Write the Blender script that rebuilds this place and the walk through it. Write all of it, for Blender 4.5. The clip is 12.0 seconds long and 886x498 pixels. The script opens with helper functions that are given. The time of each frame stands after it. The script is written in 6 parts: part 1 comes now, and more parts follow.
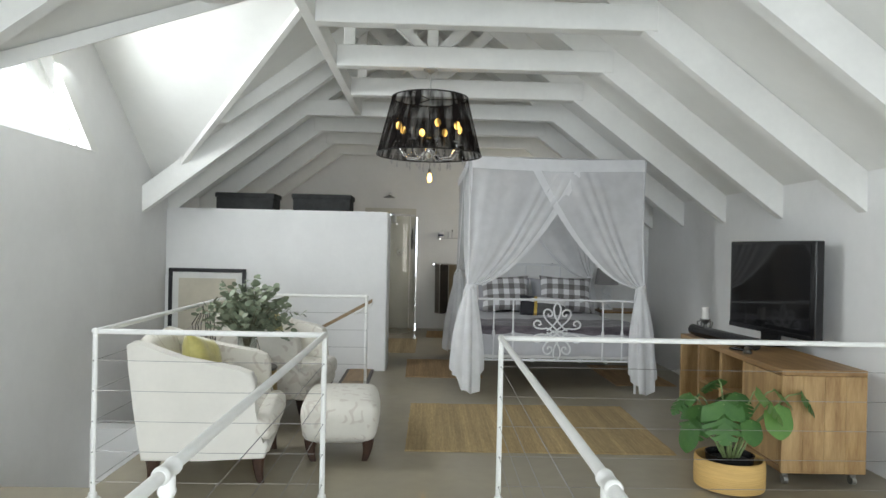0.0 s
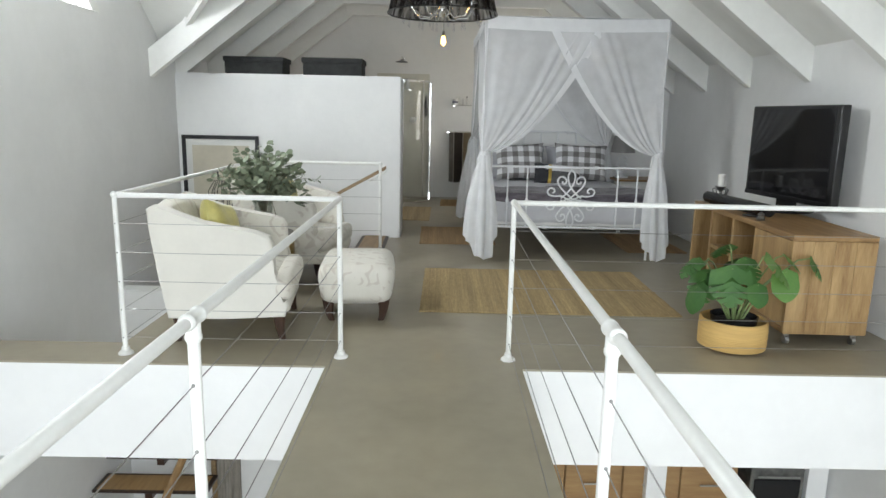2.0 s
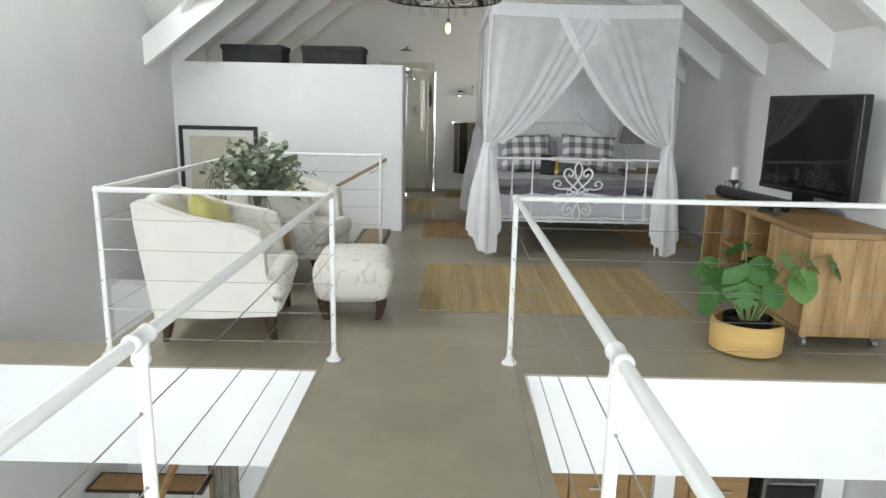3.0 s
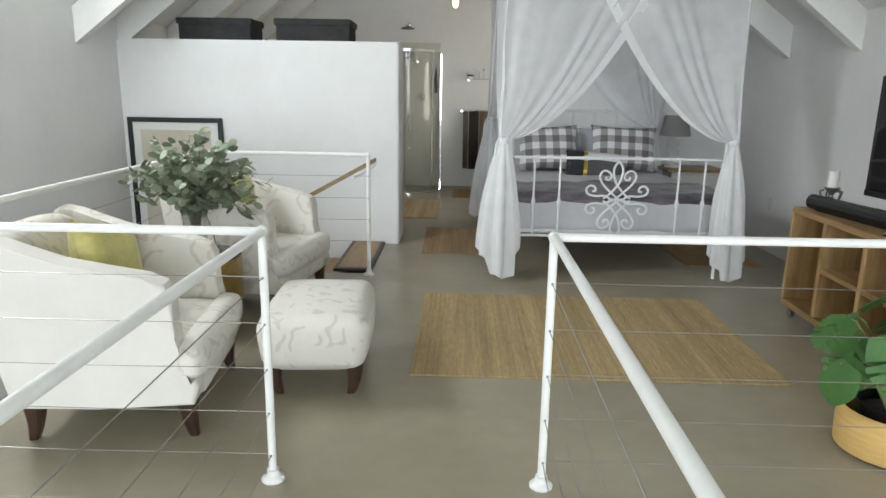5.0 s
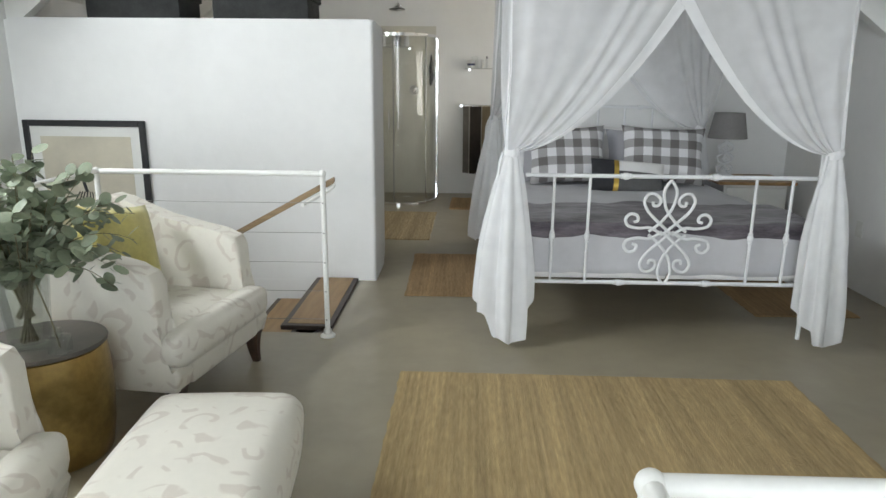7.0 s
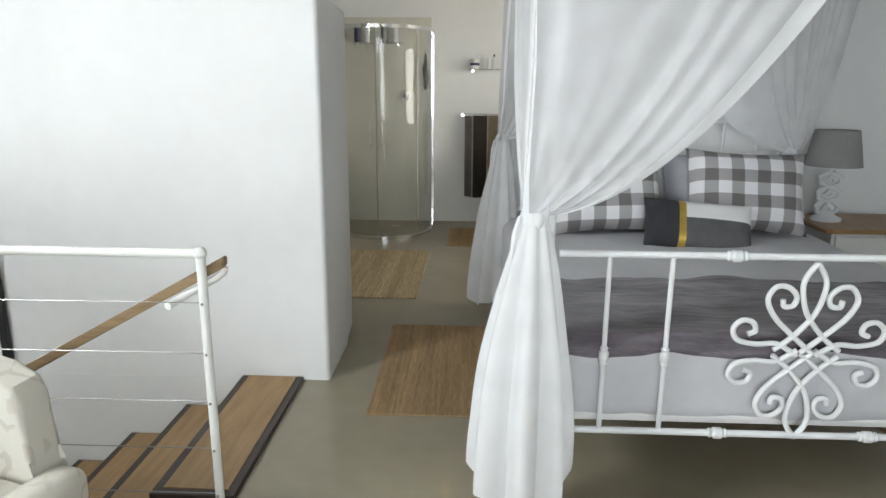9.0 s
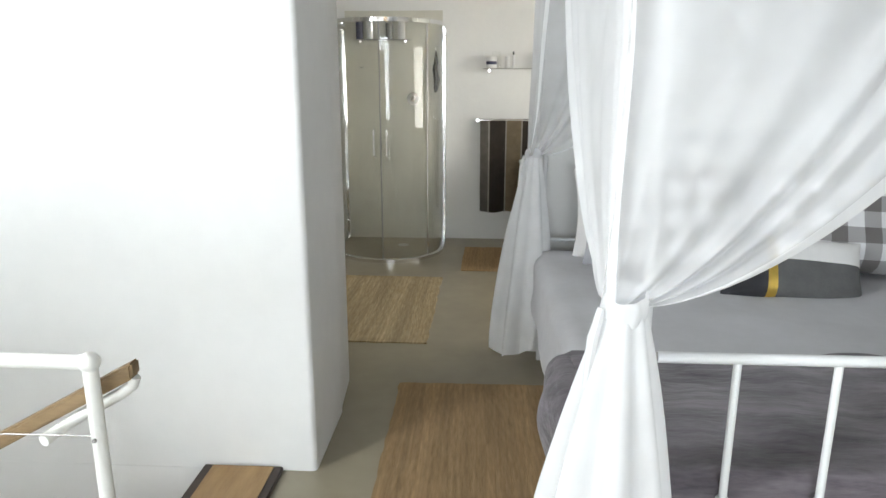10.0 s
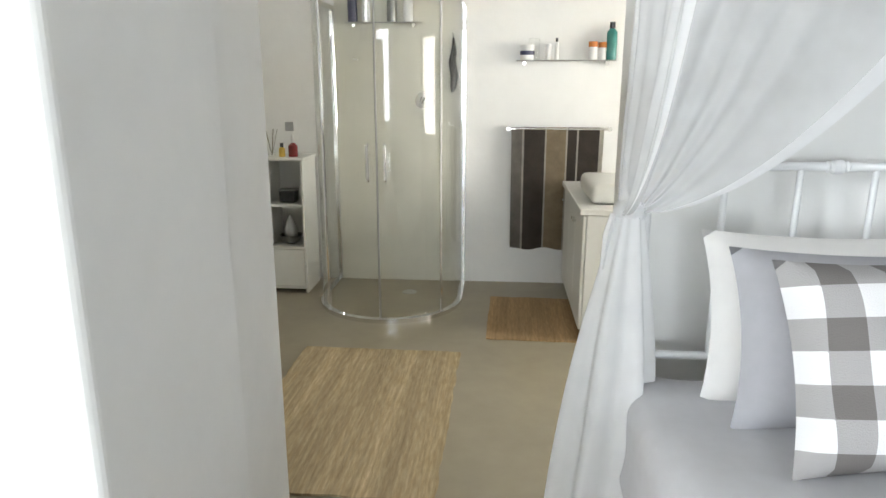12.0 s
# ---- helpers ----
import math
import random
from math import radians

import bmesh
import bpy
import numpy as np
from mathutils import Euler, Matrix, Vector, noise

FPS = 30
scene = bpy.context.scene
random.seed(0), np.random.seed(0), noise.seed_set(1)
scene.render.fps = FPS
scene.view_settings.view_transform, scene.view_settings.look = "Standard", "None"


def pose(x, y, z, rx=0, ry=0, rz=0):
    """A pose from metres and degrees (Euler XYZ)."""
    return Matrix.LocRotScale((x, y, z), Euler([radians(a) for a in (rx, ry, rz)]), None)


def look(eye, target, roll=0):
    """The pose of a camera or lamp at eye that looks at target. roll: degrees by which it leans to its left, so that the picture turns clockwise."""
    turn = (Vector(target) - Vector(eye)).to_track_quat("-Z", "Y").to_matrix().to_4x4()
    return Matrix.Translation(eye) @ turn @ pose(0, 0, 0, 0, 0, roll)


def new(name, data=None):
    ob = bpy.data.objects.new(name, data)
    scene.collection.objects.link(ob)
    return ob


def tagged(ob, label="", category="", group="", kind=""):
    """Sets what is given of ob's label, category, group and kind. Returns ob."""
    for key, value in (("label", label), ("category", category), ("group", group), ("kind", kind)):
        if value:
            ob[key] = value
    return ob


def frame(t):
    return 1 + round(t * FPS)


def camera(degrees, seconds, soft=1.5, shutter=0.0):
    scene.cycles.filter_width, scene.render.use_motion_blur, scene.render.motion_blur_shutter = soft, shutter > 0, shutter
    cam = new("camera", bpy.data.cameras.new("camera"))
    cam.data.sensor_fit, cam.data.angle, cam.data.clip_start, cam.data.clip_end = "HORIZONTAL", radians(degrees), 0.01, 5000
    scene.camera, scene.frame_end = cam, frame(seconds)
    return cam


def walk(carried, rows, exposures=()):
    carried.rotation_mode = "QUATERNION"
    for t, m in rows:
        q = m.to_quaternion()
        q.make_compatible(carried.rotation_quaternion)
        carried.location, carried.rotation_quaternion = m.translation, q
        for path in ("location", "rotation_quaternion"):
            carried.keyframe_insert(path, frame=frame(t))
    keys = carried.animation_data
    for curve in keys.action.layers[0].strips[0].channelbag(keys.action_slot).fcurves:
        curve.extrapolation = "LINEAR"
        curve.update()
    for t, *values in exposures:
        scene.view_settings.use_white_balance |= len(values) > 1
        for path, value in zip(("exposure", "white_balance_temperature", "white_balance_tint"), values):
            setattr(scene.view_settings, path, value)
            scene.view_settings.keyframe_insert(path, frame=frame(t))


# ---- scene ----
cam = camera(67.2, 12.0, soft=1.5)
PATH = [
    (0, (0.06, 0.064, 1.541), (0.113, 2.063, 1.535), 1.2),
    (0.5, (0.046, 0.048, 1.537), (0.093, 2.043, 1.396), 1.3),
    (1, (0.049, 0.058, 1.498), (0.087, 2.041, 1.241), 1.3),
    (1.5, (0.068, 0.08, 1.486), (0.09, 2.05, 1.14), 1.1),
    (2, (0.066, 0.059, 1.505), (0.084, 2.021, 1.114), 1.2),
    (2.5, (0.116, 0.128, 1.511), (0.118, 2.086, 1.104), 1.1),
    (3, (0.125, 0.273, 1.511), (0.12, 2.228, 1.09), 1.2),
    (5, (0.175, 1.711, 1.501), (0.137, 3.657, 1.043), 0.9),
    (5.5, (0.179, 2.109, 1.498), (0.136, 4.051, 1.025), 0.9),
    (6, (0.259, 2.532, 1.509), (0.212, 4.473, 1.032), 0.8),
    (6.5, (0.271, 2.892, 1.508), (0.218, 4.832, 1.024), 0.6),
    (8.5, (0.297, 4.551, 1.569), (0.223, 6.491, 1.089), 0.6),
    (9, (0.341, 5.009, 1.543), (0.258, 6.949, 1.064), 0.4),
    (9.5, (0.314, 5.432, 1.546), (0.224, 7.372, 1.065), 0.6),
    (10, (0.257, 5.849, 1.56), (0.149, 7.788, 1.08), 0.1),
    (10.5, (0.267, 6.28, 1.565), (0.155, 8.216, 1.075), 0.4),
    (11, (0.263, 6.72, 1.611), (0.134, 8.652, 1.112), 0.5),
    (11.5, (0.193, 7.11, 1.61), (0.047, 9.042, 1.113), 0.2),
    (12, (0.161, 7.476, 1.561), (-0.001, 9.409, 1.073), 0.0),
]
walk(cam, [(t, look(eye, target, roll)) for t, eye, target, roll in PATH], exposures=[(0, -0.76), (2.5, -0.51), (5.5, -0.40), (6.5, -0.35), (8.5, -0.25), (9.5, 0.06), (11, 0.45), (12, 0.76)])

# ---- light ----
world = bpy.data.worlds.new("sky")
scene.world = world
world.use_nodes = True
_wn = world.node_tree.nodes
_sky = _wn.new("ShaderNodeTexSky")
_sky.sky_type, _sky.sun_disc = "NISHITA", False
_sky.sun_elevation, _sky.sun_rotation = radians(48), radians(200)
world.node_tree.links.new(_sky.outputs[0], _wn["Background"].inputs[0])
_wn["Background"].inputs[1].default_value = 0.12
_sl = bpy.data.lights.new("sun", "SUN")
_sl.energy, _sl.angle, _sl.color = 3.0, radians(0.6), (1.0, 0.95, 0.87)
_so = new("sun", _sl)
_so.matrix_world = look((-3, -9, 10), (0, 0, 0))


XR_WALL = 3.28                         # inner face of the east wall


def area_lamp(name, eye, target, w, h, watts, colour=(1, 1, 1)):
    """Skylight coming in through an opening."""
    d = bpy.data.lights.new(name, "AREA")
    d.shape, d.size, d.size_y, d.energy, d.color = "RECTANGLE", w, h, watts, colour
    o = new(name, d)
    o.matrix_world = look(eye, target)
    return o


area_lamp("daylight_gable_upper", (0.1, -2.75, 1.7), (0.1, 4, 1.2), 4.6, 2.4, 418, (0.86, 0.93, 1.0))
area_lamp("daylight_gable_lower", (0.1, -2.75, -1.5), (0.1, 4, -1.2), 5.2, 2.2, 200, (0.90, 0.97, 1.0))
area_lamp("daylight_dormer", (-3.18, 5.4, 2.85), (0, 5.4, 1.2), 1.3, 0.8, 145, (0.92, 0.97, 1.0))
# Fill lamp added to brighten the bathroom, set at an unseen, assumed window.
area_lamp("fill_bathroom_side", (XR_WALL - 0.02, 11.0, 1.5), (0, 11.0, 1.1), 1.5, 1.1, 56, (1.0, 0.965, 0.88))


# ---- materials ----
def mat(name, colour, rough=0.6, metal=0.0, vary=0.06, scale=6.0, bump=0.0, bscale=60.0, spec=0.5, sheen=0.0, stretch=(1, 1, 1), colour2=None, coat=0.0, space="Object"):
    m = bpy.data.materials.new(name)
    m.use_nodes = True
    nt = m.node_tree
    b = nt.nodes["Principled BSDF"]
    b.inputs["Roughness"].default_value = rough
    b.inputs["Metallic"].default_value = metal
    b.inputs["Specular IOR Level"].default_value = spec
    b.inputs["Sheen Weight"].default_value = sheen
    b.inputs["Coat Weight"].default_value = coat
    co = nt.nodes.new("ShaderNodeTexCoord")
    mp = nt.nodes.new("ShaderNodeMapping")
    mp.inputs["Scale"].default_value = stretch
    nt.links.new(co.outputs[space], mp.inputs[0])
    n1 = nt.nodes.new("ShaderNodeTexNoise")
    n1.inputs["Scale"].default_value, n1.inputs["Detail"].default_value = scale, 6
    n2 = nt.nodes.new("ShaderNodeTexNoise")
    n2.inputs["Scale"].default_value, n2.inputs["Detail"].default_value = scale * 7.3, 4
    nt.links.new(mp.outputs[0], n1.inputs[0])
    nt.links.new(mp.outputs[0], n2.inputs[0])
    add = nt.nodes.new("ShaderNodeMath")
    add.operation = "MULTIPLY_ADD"
    add.inputs[1].default_value = 0.35
    nt.links.new(n2.outputs[0], add.inputs[0])
    nt.links.new(n1.outputs[0], add.inputs[2])
    ramp = nt.nodes.new("ShaderNodeValToRGB")
    c2 = colour2 or tuple(c * (1 - 2.2 * vary) for c in colour)
    c1 = colour if colour2 else tuple(min(1, c * (1 + vary)) for c in colour)
    ramp.color_ramp.elements[0].position, ramp.color_ramp.elements[1].position = 0.42, 0.92
    ramp.color_ramp.elements[0].color = (*c2, 1)
    ramp.color_ramp.elements[1].color = (*c1, 1)
    nt.links.new(add.outputs[0], ramp.inputs[0])
    nt.links.new(ramp.outputs[0], b.inputs["Base Color"])
    if bump:
        n3 = nt.nodes.new("ShaderNodeTexNoise")
        n3.inputs["Scale"].default_value, n3.inputs["Detail"].default_value = bscale, 5
        nt.links.new(mp.outputs[0], n3.inputs[0])
        bp = nt.nodes.new("ShaderNodeBump")
        bp.inputs["Strength"].default_value, bp.inputs["Distance"].default_value = bump, 0.01
        nt.links.new(n3.outputs[0], bp.inputs["Height"])
        nt.links.new(bp.outputs[0], b.inputs["Normal"])
    return m


def glass(name, tint=(0.988, 0.993, 0.985), rough=0.0, least=0.028):
    """Thin clear glass: see-through with a Fresnel reflection."""
    m = bpy.data.materials.new(name)
    m.use_nodes = True
    nt = m.node_tree
    out = nt.nodes["Material Output"]
    tr = nt.nodes.new("ShaderNodeBsdfTransparent")
    tr.inputs[0].default_value = (*tint, 1)
    gl = nt.nodes.new("ShaderNodeBsdfGlossy")
    gl.inputs["Roughness"].default_value = rough
    lw = nt.nodes.new("ShaderNodeLayerWeight")
    lw.inputs[0].default_value = 0.5
    pw = nt.nodes.new("ShaderNodeMath")
    pw.operation = "POWER"
    pw.inputs[1].default_value = 4.0
    nt.links.new(lw.outputs["Facing"], pw.inputs[0])
    fr = nt.nodes.new("ShaderNodeMath")
    fr.operation = "MULTIPLY_ADD"
    fr.inputs[1].default_value, fr.inputs[2].default_value = 0.55, least
    nt.links.new(pw.outputs[0], fr.inputs[0])
    mx = nt.nodes.new("ShaderNodeMixShader")
    nt.links.new(fr.outputs[0], mx.inputs[0])
    nt.links.new(tr.outputs[0], mx.inputs[1])
    nt.links.new(gl.outputs[0], mx.inputs[2])
    nt.links.new(mx.outputs[0], out.inputs[0])
    return m


def voile(name, colour, opacity):
    """Thin woven cloth: part see-through, part diffuse and translucent."""
    m = bpy.data.materials.new(name)
    m.use_nodes = True
    nt = m.node_tree
    out = nt.nodes["Material Output"]
    df = nt.nodes.new("ShaderNodeBsdfDiffuse")
    tl = nt.nodes.new("ShaderNodeBsdfTranslucent")
    tr = nt.nodes.new("ShaderNodeBsdfTransparent")
    df.inputs[0].default_value = tl.inputs[0].default_value = (*colour, 1)
    m1 = nt.nodes.new("ShaderNodeMixShader")
    m1.inputs[0].default_value = 0.33
    nt.links.new(df.outputs[0], m1.inputs[1])
    nt.links.new(tl.outputs[0], m1.inputs[2])
    co = nt.nodes.new("ShaderNodeTexCoord")
    ns = nt.nodes.new("ShaderNodeTexNoise")
    ns.inputs["Scale"].default_value = 9
    nt.links.new(co.outputs["Object"], ns.inputs[0])
    mr = nt.nodes.new("ShaderNodeMapRange")
    mr.inputs["To Min"].default_value, mr.inputs["To Max"].default_value = opacity - 0.08, opacity + 0.08
    nt.links.new(ns.outputs[0], mr.inputs[0])
    m2 = nt.nodes.new("ShaderNodeMixShader")
    nt.links.new(mr.outputs[0], m2.inputs[0])
    nt.links.new(tr.outputs[0], m2.inputs[1])
    nt.links.new(m1.outputs[0], m2.inputs[2])
    nt.links.new(m2.outputs[0], out.inputs[0])
    return m


def glow(name, colour, strength):
    m = bpy.data.materials.new(name)
    m.use_nodes = True
    b = m.node_tree.nodes["Principled BSDF"]
    b.inputs["Base Color"].default_value = (*colour, 1)
    b.inputs["Emission Color"].default_value = (*colour, 1)
    b.inputs["Emission Strength"].default_value = strength
    return m


M_wall = mat("white_plaster", (0.80, 0.80, 0.79), 0.75, vary=0.025, scale=1.6, bump=0.12, bscale=24)
M_ceil = mat("white_ceiling_board", (0.78, 0.78, 0.75), 0.7, vary=0.03, scale=1.2, bump=0.05, bscale=30)
M_timber = mat("white_painted_timber", (0.80, 0.80, 0.77), 0.5, vary=0.03, scale=3, bump=0.06, bscale=40, stretch=(1, 1, 1))
M_floor = mat("screed", (0.315, 0.278, 0.202), 0.38, vary=0.09, scale=1.3, bump=0.04, bscale=18, coat=0.15)
M_rail = mat("white_steel", (0.82, 0.82, 0.79), 0.35, vary=0.03, scale=12, bump=0.05, bscale=90)
M_cable = mat("steel_cable", (0.32, 0.31, 0.30), 0.4, 0.8, vary=0.05, scale=60)
M_wood = mat("light_wood", (0.36, 0.225, 0.10), 0.45, vary=0.25, scale=4, bump=0.08, bscale=50, stretch=(1, 6, 6), colour2=(0.26, 0.145, 0.06))
M_darkwood = mat("dark_wood", (0.055, 0.028, 0.018), 0.35, vary=0.2, scale=8, bump=0.05, stretch=(5, 5, 1))
M_chrome = mat("chrome", (0.85, 0.85, 0.85), 0.08, 1.0, vary=0.02, scale=8)
M_black = mat("black_plastic", (0.012, 0.012, 0.013), 0.25, vary=0.1, scale=10)
M_glass = glass("clear_glass")


# ---- mesh helpers ----
def part(name, bm, material, parent=None, label="", smooth=False):
    me = bpy.data.meshes.new(name)
    bmesh.ops.recalc_face_normals(bm, faces=bm.faces)
    if smooth:
        for f in bm.faces:
            f.smooth = True
    bm.to_mesh(me)
    bm.free()
    if smooth:
        me.set_sharp_from_angle(angle=radians(40))
    for m in (material if isinstance(material, (list, tuple)) else [material]):
        me.materials.append(m)
    ob = new(name, me)
    if parent is not None:
        ob.parent = parent
    if label:
        tagged(ob, label=label)
    return ob


def thing(name, label, category, group="", kind="", at=(0, 0, 0), rz=0):
    ob = new(name)
    ob.empty_display_size = 0.1
    ob.matrix_world = pose(*at, 0, 0, rz)
    return tagged(ob, label, category, group, kind)


def box(bm, x0, x1, y0, y1, z0, z1, bev=0.0, seg=2):
    vs = [bm.verts.new((x, y, z)) for x in (x0, x1) for y in (y0, y1) for z in (z0, z1)]
    fs = [bm.faces.new([vs[i] for i in q]) for q in ((0, 1, 3, 2), (4, 6, 7, 5), (0, 4, 5, 1), (2, 3, 7, 6), (0, 2, 6, 4), (1, 5, 7, 3))]
    if bev:
        es = list({e for f in fs for e in f.edges})
        bmesh.ops.bevel(bm, geom=es, offset=bev, segments=seg, profile=0.5, affect="EDGES")
    return bm


def bx(x0, x1, y0, y1, z0, z1, bev=0.0, seg=2):
    return box(bmesh.new(), x0, x1, y0, y1, z0, z1, bev, seg)


def tube(bm, pts, r, n=10, caps=True):
    """A round bar along points; r is one radius or one for each point."""
    pts = [Vector(p) for p in pts]
    rs = r if isinstance(r, (list, tuple)) else [r] * len(pts)
    rings = []
    up = Vector((0, 0, 1))
    side = None
    for i, p in enumerate(pts):
        d = (pts[min(i + 1, len(pts) - 1)] - pts[max(i - 1, 0)]).normalized()
        if side is None:
            side = d.cross(up if abs(d.z) < 0.9 else Vector((1, 0, 0))).normalized()
        else:
            side = (side - d * side.dot(d)).normalized()
        o = d.cross(side)
        rings.append([bm.verts.new(p + rs[i] * (math.cos(a) * side + math.sin(a) * o)) for a in (2 * math.pi * k / n for k in range(n))])
    for a, b in zip(rings, rings[1:]):
        for k in range(n):
            bm.faces.new((a[k], a[(k + 1) % n], b[(k + 1) % n], b[k]))
    if caps:
        bm.faces.new(rings[0][::-1])
        bm.faces.new(rings[-1])
    return bm


def lathe(bm, profile, n=24, cx=0.0, cy=0.0, cap=True):
    """A turned body from (radius, height) pairs."""
    rings = [[bm.verts.new((cx + r * math.cos(2 * math.pi * k / n), cy + r * math.sin(2 * math.pi * k / n), z)) for k in range(n)] for r, z in profile]
    for a, b in zip(rings, rings[1:]):
        for k in range(n):
            bm.faces.new((a[k], a[(k + 1) % n], b[(k + 1) % n], b[k]))
    if cap:
        bm.faces.new(rings[0][::-1])
        bm.faces.new(rings[-1])
    return bm


def prism(bm, outline, axis, a, b):
    """A flat outline pushed along an axis: outline pairs lie in the other two axes, in x, y, z order."""
    def put(u, v, w):
        return {"x": (w, u, v), "y": (u, w, v), "z": (u, v, w)}[axis]
    lo = [bm.verts.new(put(u, v, a)) for u, v in outline]
    hi = [bm.verts.new(put(u, v, b)) for u, v in outline]
    bm.faces.new(lo)
    bm.faces.new(hi[::-1])
    n = len(lo)
    for i in range(n):
        bm.faces.new((lo[i], lo[(i + 1) % n], hi[(i + 1) % n], hi[i]))
    return bm


def slab(bm, pts, drop):
    """A plate from a polygon in space, thickened by the vector drop."""
    lo = [bm.verts.new(p) for p in pts]
    hi = [bm.verts.new(Vector(p) + Vector(drop)) for p in pts]
    bm.faces.new(lo)
    bm.faces.new(hi[::-1])
    n = len(lo)
    for i in range(n):
        bm.faces.new((lo[i], lo[(i + 1) % n], hi[(i + 1) % n], hi[i]))
    return bm

# ---- materials of the furnishings ----
def link_nodes(m):
    return m.node_tree, m.node_tree.nodes, m.node_tree.links


def damask(name):
    """Cream upholstery with tone-on-tone scrolls."""
    m = mat(name, (0.72, 0.69, 0.615), 0.85, vary=0.03, scale=5, bump=0.25, bscale=420, sheen=0.2)
    nt, ns, lk = link_nodes(m)
    b = ns["Principled BSDF"]
    base = b.inputs["Base Color"].links[0].from_socket
    co = ns.new("ShaderNodeTexCoord")
    vo = ns.new("ShaderNodeTexVoronoi")
    vo.inputs["Scale"].default_value = 6.5
    lk.new(co.outputs["Object"], vo.inputs[0])
    warp = ns.new("ShaderNodeTexNoise")
    warp.inputs["Scale"].default_value, warp.inputs["Detail"].default_value = 7.0, 1.0
    lk.new(co.outputs["Object"], warp.inputs[0])
    mul = ns.new("ShaderNodeMath")
    mul.operation = "MULTIPLY_ADD"
    mul.inputs[1].default_value = 15
    lk.new(vo.outputs["Distance"], mul.inputs[0])
    w2 = ns.new("ShaderNodeMath")
    w2.operation = "MULTIPLY"
    w2.inputs[1].default_value = 19
    lk.new(warp.outputs[0], w2.inputs[0])
    lk.new(w2.outputs[0], mul.inputs[2])
    sn = ns.new("ShaderNodeMath")
    sn.operation = "SINE"
    lk.new(mul.outputs[0], sn.inputs[0])
    mr = ns.new("ShaderNodeMapRange")
    mr.inputs["From Min"].default_value, mr.inputs["From Max"].default_value = 0.35, 0.75
    mr.inputs["To Max"].default_value = 0.6
    lk.new(sn.outputs[0], mr.inputs[0])
    sparse = ns.new("ShaderNodeTexNoise")
    sparse.inputs["Scale"].default_value, sparse.inputs["Detail"].default_value = 11.0, 0.0
    lk.new(co.outputs["Object"], sparse.inputs[0])
    sm = ns.new("ShaderNodeMapRange")
    sm.inputs["From Min"].default_value, sm.inputs["From Max"].default_value = 0.46, 0.52
    lk.new(sparse.outputs[0], sm.inputs[0])
    both = ns.new("ShaderNodeMath")
    both.operation = "MULTIPLY"
    lk.new(mr.outputs[0], both.inputs[0])
    lk.new(sm.outputs[0], both.inputs[1])
    mx = ns.new("ShaderNodeMix")
    mx.data_type = "RGBA"
    lk.new(both.outputs[0], mx.inputs[0])
    lk.new(base, mx.inputs[6])
    mx.inputs[7].default_value = (0.53, 0.465, 0.405, 1)
    lk.new(mx.outputs[2], b.inputs["Base Color"])
    return m


def gingham(name, n=6.85):
    """Grey and white checks woven along the two sides of a cushion."""
    m = mat(name, (0.5, 0.5, 0.5), 0.9, bump=0.3, bscale=300)
    nt, ns, lk = link_nodes(m)
    b = ns["Principled BSDF"]
    co = ns.new("ShaderNodeTexCoord")
    sp = ns.new("ShaderNodeSeparateXYZ")
    lk.new(co.outputs["Object"], sp.inputs[0])
    outs = []
    for k in (0, 1):
        a = ns.new("ShaderNodeMath")
        a.operation = "MULTIPLY_ADD"
        a.inputs[1].default_value, a.inputs[2].default_value = n, 40.25
        lk.new(sp.outputs[k], a.inputs[0])
        f = ns.new("ShaderNodeMath")
        f.operation = "FRACT"
        lk.new(a.outputs[0], f.inputs[0])
        g = ns.new("ShaderNodeMapRange")
        g.inputs["From Min"].default_value, g.inputs["From Max"].default_value = 0.48, 0.52
        lk.new(f.outputs[0], g.inputs[0])
        outs.append(g.outputs[0])
    s = ns.new("ShaderNodeMath")
    s.operation = "ADD"
    lk.new(outs[0], s.inputs[0])
    lk.new(outs[1], s.inputs[1])
    r = ns.new("ShaderNodeValToRGB")
    r.color_ramp.interpolation = "CONSTANT"
    r.color_ramp.elements[0].color = (0.79, 0.79, 0.80, 1)
    r.color_ramp.elements[1].position, r.color_ramp.elements[1].color = 0.3, (0.38, 0.37, 0.37, 1)
    e = r.color_ramp.elements.new(0.8)
    e.color = (0.17, 0.158, 0.152, 1)
    h = ns.new("ShaderNodeMath")
    h.operation = "MULTIPLY"
    h.inputs[1].default_value = 0.5
    lk.new(s.outputs[0], h.inputs[0])
    lk.new(h.outputs[0], r.inputs[0])
    lk.new(r.outputs[0], b.inputs["Base Color"])
    return m


